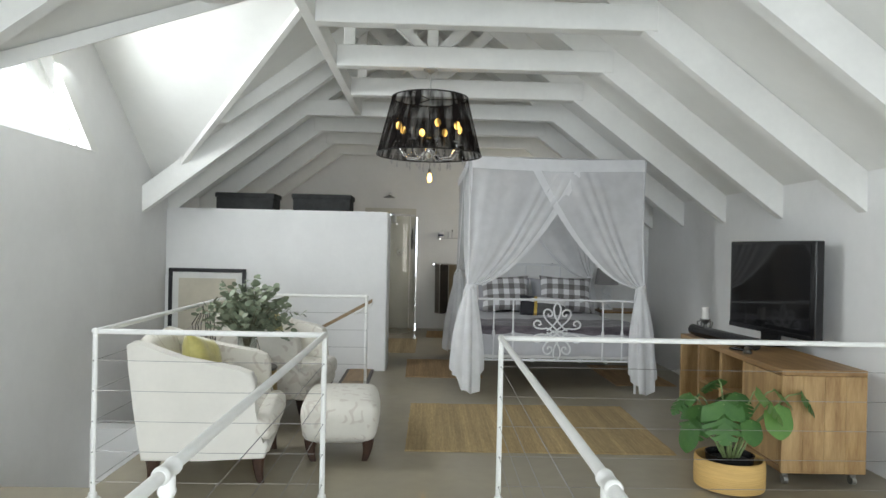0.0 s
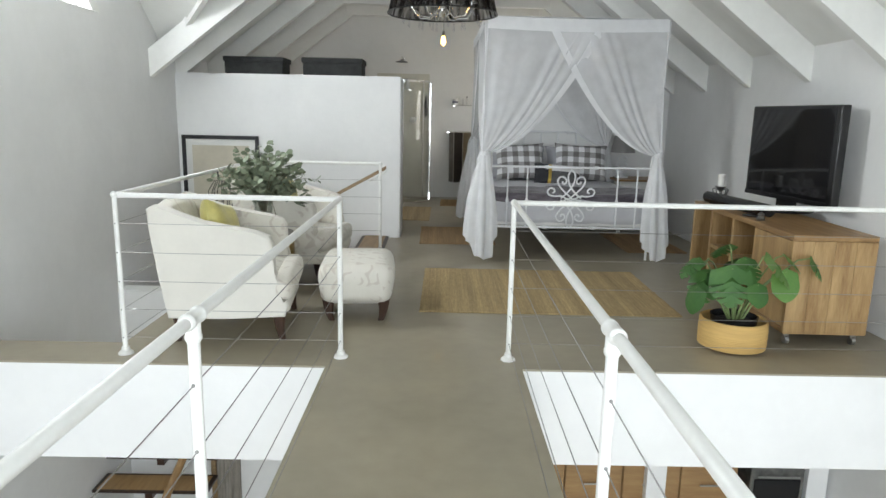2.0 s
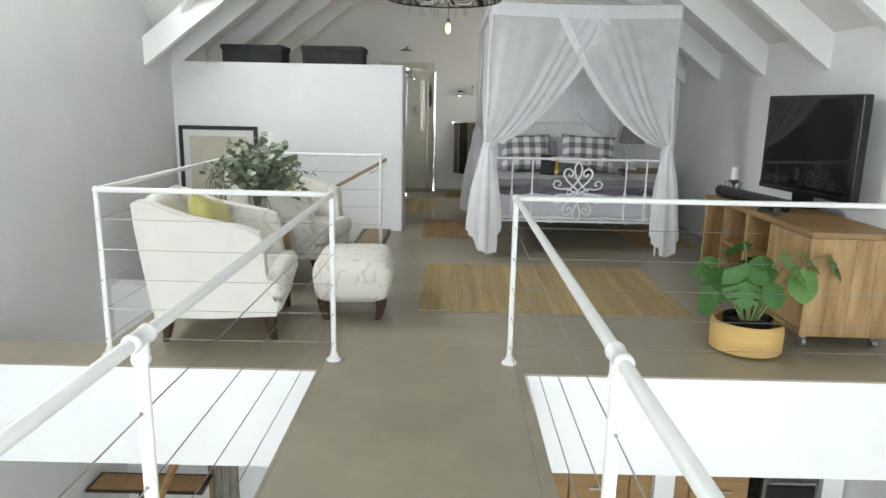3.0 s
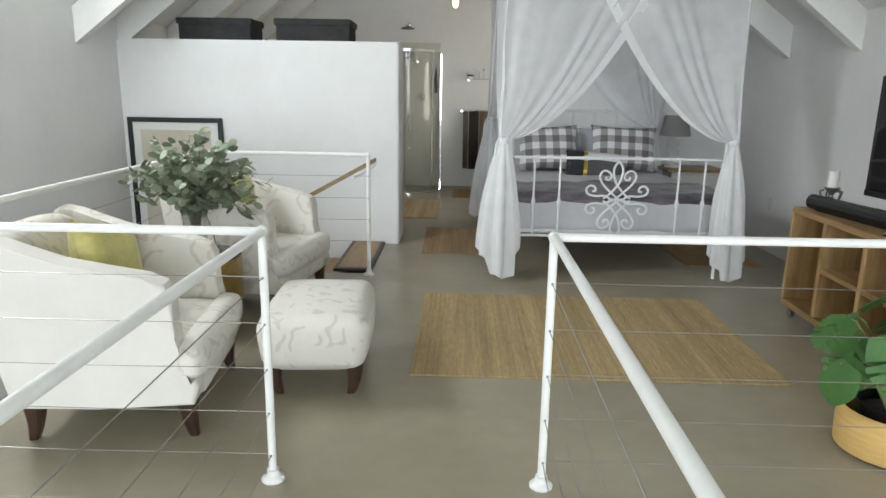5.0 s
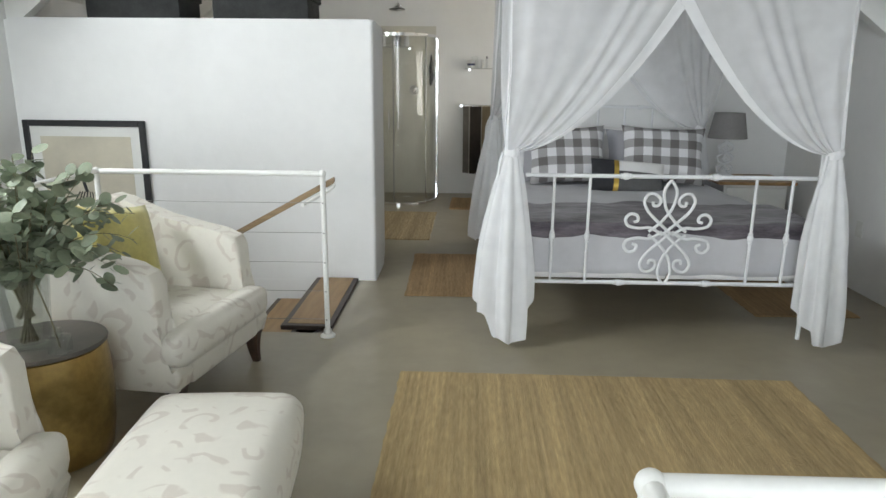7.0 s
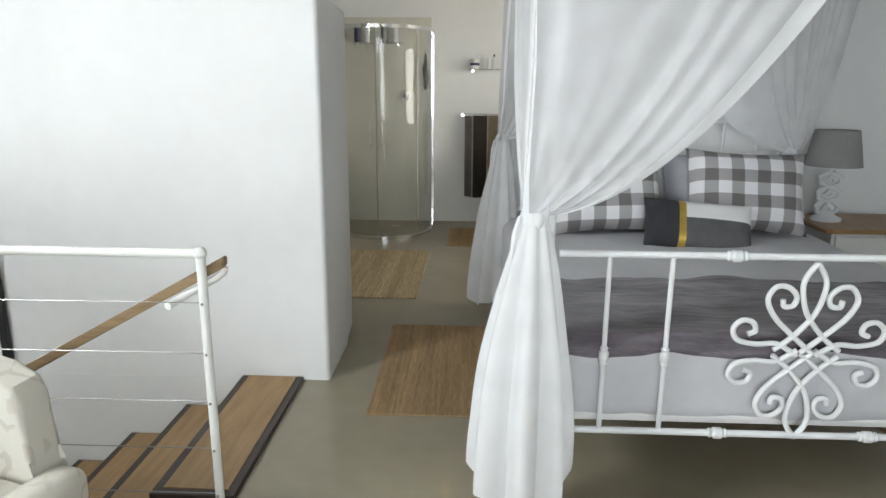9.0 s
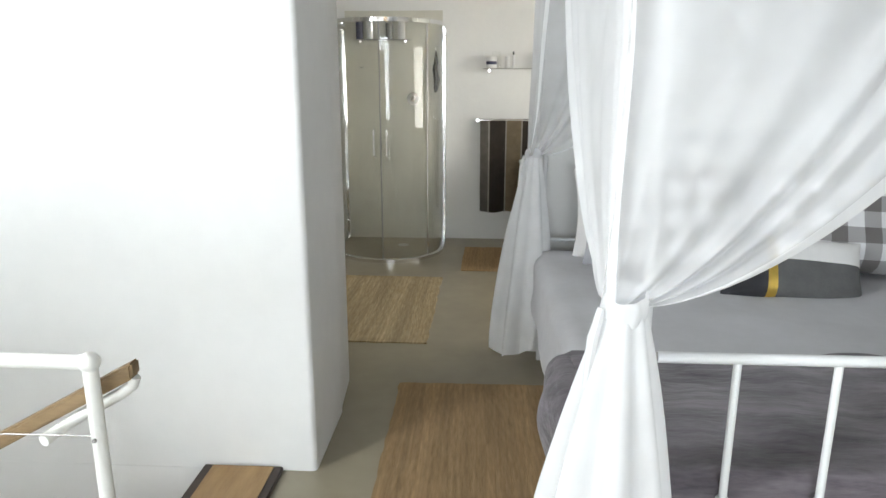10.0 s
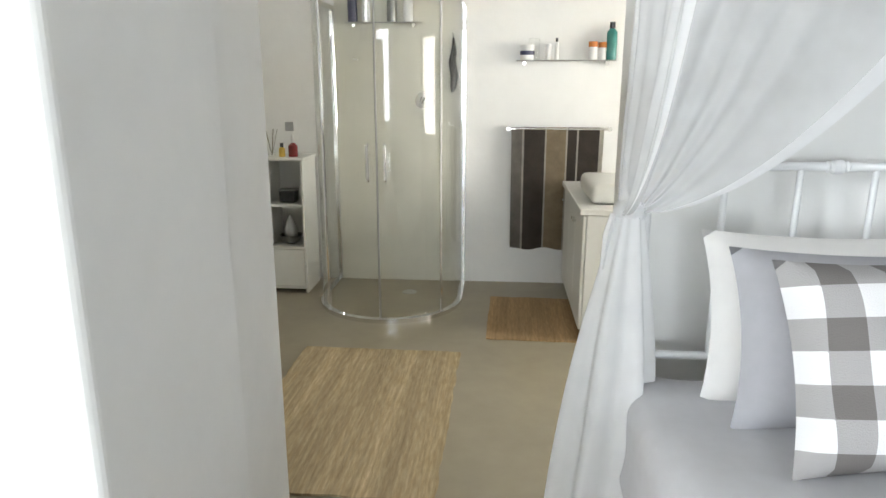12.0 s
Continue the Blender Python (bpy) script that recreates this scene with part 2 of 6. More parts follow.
def jute(name, c1, c2, along="x"):
    """Flat-woven jute: fine strands, with uneven bands of darker and paler yarn."""
    run = (1, 0) if along == "x" else (0, 1)
    def dims(across, lengthwise):
        return (lengthwise, across, 1) if run[0] else (across, lengthwise, 1)
    m = mat(name, c1, 0.95, vary=0.2, scale=3.0, bump=0.5, bscale=30, stretch=dims(22, 2.6), colour2=c2)
    nt, ns, lk = link_nodes(m)
    b = ns["Principled BSDF"]
    last = b.inputs["Base Color"].links[0].from_socket
    co = ns.new("ShaderNodeTexCoord")
    for stretch, scale, lo, hi in ((dims(5.5, 0.12), 1.6, 0.74, 1.12), (dims(30, 0.7), 2.0, 0.84, 1.10), (dims(60, 9), 1.5, 0.86, 1.08)):
        mp = ns.new("ShaderNodeMapping")
        mp.inputs["Scale"].default_value = stretch
        lk.new(co.outputs["Object"], mp.inputs[0])
        tn = ns.new("ShaderNodeTexNoise")
        tn.inputs["Scale"].default_value, tn.inputs["Detail"].default_value = scale, 3
        lk.new(mp.outputs[0], tn.inputs[0])
        mr = ns.new("ShaderNodeMapRange")
        mr.inputs["From Min"].default_value, mr.inputs["From Max"].default_value = 0.32, 0.68
        mr.inputs["To Min"].default_value, mr.inputs["To Max"].default_value = lo, hi
        lk.new(tn.outputs[0], mr.inputs[0])
        mx = ns.new("ShaderNodeMix")
        mx.data_type, mx.blend_type = "RGBA", "MULTIPLY"
        mx.inputs[0].default_value = 1.0
        lk.new(last, mx.inputs[6])
        lk.new(mr.outputs[0], mx.inputs[7])
        last = mx.outputs[2]
    lk.new(last, b.inputs["Base Color"])
    return m


def screen_cloth(name):
    """Sheer dark lampshade made of fine upright threads."""
    m = voile(name, (0.012, 0.010, 0.010), 0.8)
    nt, ns, lk = link_nodes(m)
    noise_node = next(n for n in ns if n.type == "TEX_NOISE")
    co = next(n for n in ns if n.type == "TEX_COORD")
    noise_node.inputs["Scale"].default_value = 14
    mp = ns.new("ShaderNodeMapping")
    mp.inputs["Scale"].default_value = (1, 1, 0.06)
    lk.new(co.outputs["Object"], mp.inputs[0])
    lk.new(mp.outputs[0], noise_node.inputs[0])
    mr = next(n for n in ns if n.type == "MAP_RANGE")
    mr.inputs["From Min"].default_value, mr.inputs["From Max"].default_value = 0.38, 0.6
    mr.inputs["To Min"].default_value, mr.inputs["To Max"].default_value = 0.42, 0.97
    return m


M_damask = damask("cream_scroll_upholstery")
# Lit copy of the scroll cloth: bright daylight washing out its pattern, as plain colour.
M_damaskLit = mat("washed_out_scroll_upholstery", (0.73, 0.705, 0.64), 0.85, vary=0.025, scale=5, bump=0.25, bscale=420, sheen=0.2)
M_handwood = mat("handrail_wood", (0.34, 0.235, 0.125), 0.5, vary=0.25, scale=6, bump=0.15, bscale=60, stretch=(1, 8, 8), colour2=(0.21, 0.14, 0.075))
M_greywood = mat("weathered_grey_wood", (0.30, 0.27, 0.235), 0.7, vary=0.2, scale=5, bump=0.1, bscale=30, stretch=(8, 8, 0.8))
M_yellow = mat("yellow_satin", (0.58, 0.52, 0.17), 0.5, vary=0.12, scale=7, bump=0.2, bscale=30, sheen=0.3)
M_brass = mat("aged_brass", (0.50, 0.36, 0.14), 0.34, 0.9, vary=0.22, scale=5, bump=0.05, bscale=14)
M_drumtop = mat("grey_table_top", (0.13, 0.115, 0.10), 0.4, vary=0.12, scale=6)
M_leafE = mat("eucalyptus_leaf", (0.26, 0.29, 0.20), 0.6, vary=0.25, scale=9, colour2=(0.14, 0.18, 0.115))
M_stem = mat("brown_stem", (0.17, 0.155, 0.085), 0.8, vary=0.2, scale=20)
M_leafM = mat("monstera_leaf", (0.075, 0.17, 0.042), 0.5, vary=0.25, scale=6, colour2=(0.036, 0.105, 0.026), spec=0.3)
M_leafY = mat("young_monstera_leaf", (0.14, 0.26, 0.06), 0.5, vary=0.2, scale=6, colour2=(0.075, 0.19, 0.04))
M_petiole = mat("green_stalk", (0.20, 0.27, 0.10), 0.5, vary=0.15, scale=9)
M_basket = mat("mustard_basket", (0.60, 0.39, 0.135), 0.8, vary=0.07, scale=4, bump=0.18, bscale=8, stretch=(1, 1, 14))
M_soil = mat("potting_soil", (0.02, 0.016, 0.012), 0.95, vary=0.3, scale=30, bump=0.6, bscale=50)
M_frame = mat("black_frame", (0.018, 0.018, 0.02), 0.4, vary=0.1, scale=10)
M_mount = mat("white_mount", (0.72, 0.72, 0.69), 0.8, vary=0.02, scale=3)
M_print = mat("beige_print", (0.56, 0.52, 0.42), 0.8, vary=0.06, scale=3)
M_ink = mat("dark_ink", (0.06, 0.06, 0.06), 0.8, vary=0.1, scale=12)
M_tread = mat("oak_tread", (0.36, 0.225, 0.095), 0.4, vary=0.22, scale=3.5, bump=0.06, bscale=30, stretch=(8, 1, 8), colour2=(0.235, 0.135, 0.052))
M_edge = mat("dark_tread_edge", (0.035, 0.020, 0.014), 0.4, vary=0.15, scale=9)
M_mango = mat("mango_wood", (0.47, 0.315, 0.145), 0.42, vary=0.2, scale=3.4, bump=0.08, bscale=24, stretch=(5, 5, 0.7), colour2=(0.23, 0.125, 0.045))
M_mangoH = mat("mango_wood_top", (0.37, 0.225, 0.095), 0.42, vary=0.2, scale=3.2, bump=0.07, bscale=24, stretch=(6, 0.8, 6), colour2=(0.20, 0.11, 0.042))
M_screen = mat("black_screen", (0.006, 0.006, 0.007), 0.06, vary=0.05, scale=2)
M_greybox = mat("charcoal_canvas", (0.035, 0.036, 0.036), 0.85, vary=0.2, scale=12, bump=0.4, bscale=160)
M_rug = jute("jute_rug", (0.50, 0.375, 0.19), (0.40, 0.285, 0.135), "y")
M_mat = jute("jute_mat", (0.45, 0.305, 0.16), (0.345, 0.22, 0.105), "y")
M_matpale = jute("pale_jute_mat", (0.54, 0.44, 0.28), (0.38, 0.28, 0.15), "y")
M_sheet = mat("grey_sheet", (0.545, 0.545, 0.57), 0.85, vary=0.05, scale=3, bump=0.25, bscale=7, sheen=0.1)
# The throw's pale streaks put the highlights of its velvety pile into the colour.
M_throw = mat("plush_throw", (0.195, 0.172, 0.195), 0.9, vary=0.5, scale=8, bump=0.8, bscale=16, sheen=0.25, stretch=(0.5, 2.0, 2.2), colour2=(0.045, 0.038, 0.047))
M_white = mat("white_cotton", (0.78, 0.77, 0.76), 0.85, vary=0.03, scale=4, bump=0.2, bscale=12)
M_greypil = mat("grey_cotton", (0.42, 0.42, 0.45), 0.85, vary=0.05, scale=4, bump=0.2, bscale=12)
M_gingham = gingham("grey_gingham")
M_charcoal = mat("charcoal_felt", (0.035, 0.035, 0.04), 0.9, vary=0.12, scale=12, bump=0.2, bscale=200)
M_midgrey = mat("mid_grey_felt", (0.12, 0.12, 0.12), 0.9, vary=0.1, scale=12, bump=0.2, bscale=200)
M_gold = mat("gold_ribbon", (0.75, 0.52, 0.12), 0.3, 0.9, vary=0.1, scale=20)
M_iron = mat("white_iron", (0.78, 0.79, 0.80), 0.4, vary=0.03, scale=10, bump=0.05, bscale=60)
M_voile = voile("sheer_voile", (0.96, 0.965, 0.98), 0.60)
M_voile3 = voile("doubled_voile", (0.95, 0.955, 0.97), 0.84)
M_voile2 = voile("gathered_voile", (0.93, 0.935, 0.945), 0.93)
M_shadegrey = mat("grey_lampshade", (0.30, 0.29, 0.285), 0.85, vary=0.08, scale=6, bump=0.2, bscale=200)
M_threads = screen_cloth("sheer_black_threads")
M_crystal = glass("crystal", (0.95, 0.95, 0.97), 0.05)
M_bulb = glow("warm_filament", (1.0, 0.58, 0.14), 13.0)
M_candle = mat("candle_wax", (0.75, 0.74, 0.70), 0.5, vary=0.03)
M_unit = mat("white_lacquer", (0.74, 0.74, 0.71), 0.35, vary=0.03, scale=3)
M_towel = [mat("towel_" + n, c, 0.95, vary=0.1, scale=14, bump=0.6, bscale=260) for n, c in (("grey", (0.25, 0.225, 0.20)), ("brown", (0.085, 0.07, 0.06)), ("sand", (0.36, 0.285, 0.19)), ("white", (0.6, 0.57, 0.5)))]
M_label = mat("white_label", (0.72, 0.72, 0.72), 0.5, vary=0.03)
M_blue = mat("navy_plastic", (0.02, 0.022, 0.07), 0.35, vary=0.1)
M_orange = mat("orange_plastic", (0.55, 0.17, 0.02), 0.4, vary=0.1)
M_teal = mat("teal_plastic", (0.04, 0.22, 0.2), 0.3, vary=0.1)
M_red = mat("wine_liquid", (0.22, 0.03, 0.03), 0.2, vary=0.1)
M_sponge = mat("dark_bristle", (0.045, 0.045, 0.04), 0.95, vary=0.2, scale=40, bump=0.8, bscale=90)
M_steel = mat("brushed_steel", (0.45, 0.45, 0.44), 0.3, 0.9, vary=0.08, scale=6)
M_silver = mat("dark_silver", (0.22, 0.22, 0.21), 0.35, 0.8, vary=0.2, scale=20)

# ---- structure ----
XL, XR, XC = -3.1, 3.28, 0.09          # side walls and ridge line
YN, YB = -3.0, 12.63                   # gable walls
EAVE, SLOPE = 2.16, 0.76
LOW = -2.9                             # floor of the storey below
RIDGE = EAVE + SLOPE * (XR - XC)
DY0, DY1 = 3.45, 8.03                  # dormer in the roof over the left wall
DYC = (DY0 + DY1) / 2
DZ = EAVE + SLOPE * (DYC - DY0)
DX = XL + (DYC - DY0)
EDGE = 3.9                             # front edge of the bedroom floor


def structure(name, bm, material, label, category):
    return tagged(part(name, bm, material), label, category, kind="structure")


# bedroom floor with the stair opening, and the bridge to it
f = bmesh.new()
FT = -0.012
box(f, -0.54, XR, EDGE, YB, FT, 0)
box(f, -1.98, -0.54, EDGE, 7.14, FT, 0)
box(f, XL, -1.98, EDGE, 4.26, FT, 0)
box(f, XL, -0.54, 8.40, YB, FT, 0)
box(f, -0.6, 0.6, YN, EDGE, FT, 0)
structure("floor", f, M_floor, "smooth grey-beige cement screed floor", "floor")
f = bmesh.new()
box(f, -0.54, XR, EDGE + 0.301, YB, -0.25, FT - 0.001)
box(f, -1.98, -0.54, EDGE + 0.301, 7.14, -0.25, FT - 0.001)
box(f, XL, -1.98, EDGE + 0.301, 4.26, -0.25, FT - 0.001)
box(f, XL, -0.54, 8.40, YB, -0.25, FT - 0.001)
box(f, -0.597, 0.597, YN, EDGE + 0.002, -0.25, FT - 0.001)
box(f, XL, XR, EDGE + 0.004, EDGE + 0.3, -0.63, FT - 0.001)
structure("slab", f, M_wall, "white plastered slab edge and beam below the floor", "slab")

# side walls
w = bmesh.new()
# the gap from y 10.2 to 11.8 is for the assumed, unseen bathroom window
box(w, XR, XR + 0.25, YN, 10.2, LOW, EAVE + 0.02)
box(w, XR, XR + 0.25, 11.8, YB, LOW, EAVE + 0.02)
box(w, XR, XR + 0.25, 10.2, 11.8, LOW, 0.9)
box(w, XR, XR + 0.25, 10.2, 11.8, 2.05, EAVE + 0.02)
structure("wall_east", w, M_wall, "white plastered side wall below the rafters", "wall")
w = bmesh.new()
box(w, XL - 0.25, XL, YN, YB, LOW, EAVE)
# dormer gable with its window opening
prism(w, [(DY0, EAVE), (DY1, EAVE), (6.40, 2.38), (4.5, 2.38)], "x", XL - 0.25, XL)
prism(w, [(DY0, EAVE), (4.5, 2.38), (5.05, 3.3), (DYC, DZ)], "x", XL - 0.25, XL)
prism(w, [(DY1, EAVE), (DYC, DZ), (5.49, 3.3), (6.40, 2.38)], "x", XL - 0.25, XL)
prism(w, [(DYC, DZ), (5.05, 3.3), (5.49, 3.3)], "x", XL - 0.25, XL)
structure("wall_west", w, M_wall, "white plastered side wall with a dormer gable", "wall")
# rear gable
w = bmesh.new()
prism(w, [(XL - 0.25, LOW), (XR + 0.25, LOW), (XR + 0.25, EAVE), (XC, RIDGE + 0.15), (XL - 0.25, EAVE)], "y", YB, YB + 0.25)
structure("wall_north", w, M_wall, "white plastered gable wall behind the shower", "wall")
# front gable behind the walk, with tall glazed openings on both floors
w = bmesh.new()
box(w, XL, -2.3, YN - 0.25, YN, LOW, EAVE)
box(w, 2.5, XR, YN - 0.25, YN, LOW, EAVE)
box(w, -2.3, 2.5, YN - 0.25, YN, -0.4, 0.4)
box(w, -2.3, 2.5, YN - 0.25, YN, LOW, -2.7)
prism(w, [(XL, EAVE), (-2.3, EAVE), (-2.3, 2.95), (2.5, 2.95), (2.5, EAVE), (XR, EAVE), (XC, RIDGE)], "y", YN - 0.25, YN)
structure("wall_south", w, M_wall, "white plastered gable wall with tall glazing", "wall")
# low block that carries the storage boxes, with a pier at its end
w = bmesh.new()
arc = [(-0.40 - 0.022 + 0.022 * math.cos(a), 8.28 + 0.022 - 0.022 * math.sin(a)) for a in [math.pi / 2 * k / 5 for k in range(5, -1, -1)]]
prism(w, [(XL, 8.28)] + arc + [(-0.40, 8.80), (XL, 8.80)], "z", 0, 1.955)
bmesh.ops.bevel(w, geom=[e for e in w.edges if all(v.co.z > 1.9 for v in e.verts)], offset=0.015, segments=2, affect="EDGES")
prism(w, [(XL, 8.802), (-0.408, 8.802), (-0.436, 9.165), (-0.441, 9.17), (XL, 9.17)], "z", 0, 1.955)
box(w, XL, -0.542, 8.28, 8.398, LOW, -0.001)
structure("wall_partition", w, M_wall, "white plastered half-height partition block with rounded edges", "wall")
# wall behind the bed
w = bmesh.new()
prism(w, [(0.56, 0), (XR, 0), (XR, EAVE - 0.005), (XR - 0.2, 2.3), (0.56, 2.3)], "y", 9.62, 9.80)
structure("wall_bed", w, M_wall, "white plastered wall behind the bed head", "wall")

# ceilings: main slopes with the dormer cut in, and the dormer's own slopes
def roof_z(x):
    return EAVE + SLOPE * ((XR - x) if x > XC else (x - XL))


c = bmesh.new()
T = (0, 0, 0.14)
def rp(x, y):
    return (x, y, roof_z(x))
slab(c, [rp(XR + 0.2, YN), rp(XC, YN), rp(XC, YB), rp(XR + 0.2, YB)], T)
slab(c, [rp(XL, YN), rp(XL, DY0), rp(XC, DY0), rp(XC, YN)], T)
slab(c, [rp(XL, DY0), rp(DX, DYC), rp(XC, DYC), rp(XC, DY0)], T)
slab(c, [rp(XL, DY1), rp(XC, DY1), rp(XC, DYC), rp(DX, DYC)], T)
slab(c, [rp(XL, DY1), rp(XL, YB), rp(XC, YB), rp(XC, DY1)], T)
slab(c, [(XL - 0.2, DY0, EAVE), (XL - 0.2, DYC, DZ), (DX, DYC, DZ), (XL, DY0, EAVE)], T)
slab(c, [(XL - 0.2, DY1, EAVE), (XL, DY1, EAVE), (DX, DYC, DZ), (XL - 0.2, DYC, DZ)], T)
PX = -2.66                             # lined part of the dormer slope begins here
slab(c, [(PX, DY1 - (PX - XL), EAVE + SLOPE * (PX - XL) - 0.004), (PX, DYC, DZ - 0.004), (DX, DYC, DZ - 0.004)], (0, 0, -0.05))
structure("ceiling", c, M_ceil, "white boarded roof slopes with an open dormer", "ceiling")

# roof trusses
RY = [-0.85, 0.3, 1.45, 2.6, 3.75, 4.9, 6.05, 7.2, 8.36, 9.5, 10.65, 11.8]
D = 0.30                               # rafter depth measured upright
COL = 3.13                             # underside of the collar ties
HW = 0.05
for y in RY:
    full = y < 3.2 or y > 7.9
    r = bmesh.new()
    prism(r, [(XR, EAVE - D), (XR, EAVE - 0.003), (XC, RIDGE - 0.003), (XC, RIDGE - D)], "y", y - HW, y + HW)
    if full:
        prism(r, [(XL, EAVE - D), (XC, RIDGE - D), (XC, RIDGE - 0.003), (XL, EAVE - 0.003)], "y", y - HW + 0.001, y + HW - 0.001)
    else:
        s = min(y - DY0, DY1 - y)
        if y == 7.2:
            prism(r, [(XL, EAVE - D), (XC, RIDGE - D), (XC, RIDGE - 0.003), (XL, EAVE - 0.003)], "y", 7.62 - HW, 7.62 + HW)
            truss = tagged(part("roof_truss", r, M_timber), "white painted full-length rafter beside the dormer", "roof truss", group="roof trusses", kind="structure")
            r = bmesh.new()
        xs = XL + max(0.0, min(s, DX - XL)) + 0.02
        zs = EAVE + SLOPE * (xs - XL)
        prism(r, [(xs + D / SLOPE * 0.5, zs - 0.003), (XC, RIDGE - D), (XC, RIDGE - 0.003), (xs, zs - 0.003)], "y", y - HW + 0.001, y + HW - 0.001)
    truss = tagged(part("roof_truss", r, M_timber), "white painted timber roof truss with king post and struts", "roof truss", group="roof trusses", kind="structure")
    if y < 9:
        xl = (XL + (COL - EAVE + D) / SLOPE - 0.1) if full else -0.76
        xr = XR - (COL - EAVE + D) / SLOPE + 0.1
        b = bmesh.new()
        box(b, xl, xr, y - HW - 0.012, y + HW + 0.012, COL, COL + 0.19, 0.006, 1)
        part("collar_tie", b, M_timber, truss)
        b = bmesh.new()
        box(b, XC - 0.05, XC + 0.05, y - 0.04, y + 0.04, COL + 0.192, RIDGE - D * 0.6, 0.004, 1)
        part("king_post", b, M_timber, truss)
        for sx in (-1, 1):
            b = bmesh.new()
            x1 = XC + sx * 0.62
            prism(b, [(XC + sx * 0.05, COL + 0.2), (XC + sx * 0.17, COL + 0.2), (x1 + sx * 0.09, roof_z(x1) - D * 0.9), (x1 - sx * 0.04, roof_z(x1) - D * 0.8)], "y", y - 0.035, y + 0.035)
            part("strut", b, M_timber, truss)
    else:
        xl, xr = XL + (COL - EAVE + D) / SLOPE - 0.1, XR - (COL - EAVE + D) / SLOPE + 0.1
        b = bmesh.new()
        box(b, xl, xr, y - HW - 0.012, y + HW + 0.012, COL, COL + 0.19, 0.006, 1)
        part("collar_tie", b, M_timber, truss)
for y in RY[4:8]:
    b = bmesh.new()
    box(b, -0.70, -0.60, y - 0.04, y + 0.04, COL + 0.192, roof_z(-0.6) - 0.02, 0.004, 1)
    tagged(part("trimmer_post", b, M_timber), "white timber post on the trimmer beside the dormer", "post", group="trimmer posts", kind="structure")
b = bmesh.new()
box(b, -0.84, -0.76, 2.7, 8.3, COL + 0.01, COL + 0.17, 0.005, 1)
tagged(part("trimmer_beam", b, M_timber), "long white timber trimmer beside the dormer", "beam", kind="structure")
for sgn, y0 in ((1, DY0), (-1, DY1)):
    b = bmesh.new()
    p0, p1 = Vector((XL, y0, EAVE)), Vector((DX, DYC, DZ))
    d = (p1 - p0).normalized()
    sd = Vector((d.y, -d.x, 0)).normalized() * 0.03
    dn = Vector((0, 0, -0.10))
    vs = [p0 + sd, p0 - sd, p0 - sd + dn, p0 + sd + dn]
    ve = [v + (p1 - p0) for v in vs]
    A = [b.verts.new(v) for v in vs]
    B = [b.verts.new(v) for v in ve]
    for i in range(4):
        b.faces.new((A[i], A[(i + 1) % 4], B[(i + 1) % 4], B[i]))
    b.faces.new(A[::-1])
    b.faces.new(B)
    tagged(part("valley_rafter", b, M_timber), "white painted valley rafter at the dormer", "rafter", group="valley rafters", kind="structure")

# Glowing sheet added outside so the sky in the dormer window burns out white.
sk_ = bmesh.new()
box(sk_, -70.2, -70, -120, 130, -20, 90)
structure("backdrop", sk_, glow("white_sky_glow", (0.94, 0.97, 1.0), 2.2), "glowing white sheet standing in for the blown-out sky beyond the dormer window", "sky")

# storey below
f = bmesh.new()
box(f, XL, XR, YN, YB, LOW - 0.1, LOW)
structure("floor_below", f, M_floor, "cement screed floor of the storey below", "floor")
w = bmesh.new()
box(w, XL, XR, 6.5, 6.7, LOW, -0.26)
structure("wall_below", w, M_wall, "white plastered wall of the kitchen below", "wall")
dl = tagged(new("door_1"), "weathered grey-brown wooden door in the storey below", "door", kind="structure")
for k in range(3):
    part("plank", bx(-2.19 + 0.081 * k, -2.112 + 0.081 * k, 6.455, 6.495, LOW + 0.01, -0.66, 0.004, 1), M_greywood, dl)
part("door_frame", bx(-2.245, -2.193, 6.44, 6.496, LOW + 0.01, -0.66, 0.004, 1), M_handwood, dl, "brown wooden door frame")
g = bmesh.new()
slab(g, [(-300, -300, LOW - 0.15), (300, -300, LOW - 0.15), (300, 300, LOW - 0.15), (-300, 300, LOW - 0.15)], (0, 0, -0.1))
structure("ground", g, mat("ground_earth", (0.2, 0.19, 0.14), 0.9, vary=0.2, scale=0.5), "dry open ground outside", "ground")

# ---- railings ----
RH = 1.0
CABLES = (0.11, 0.29, 0.47, 0.65, 0.83)


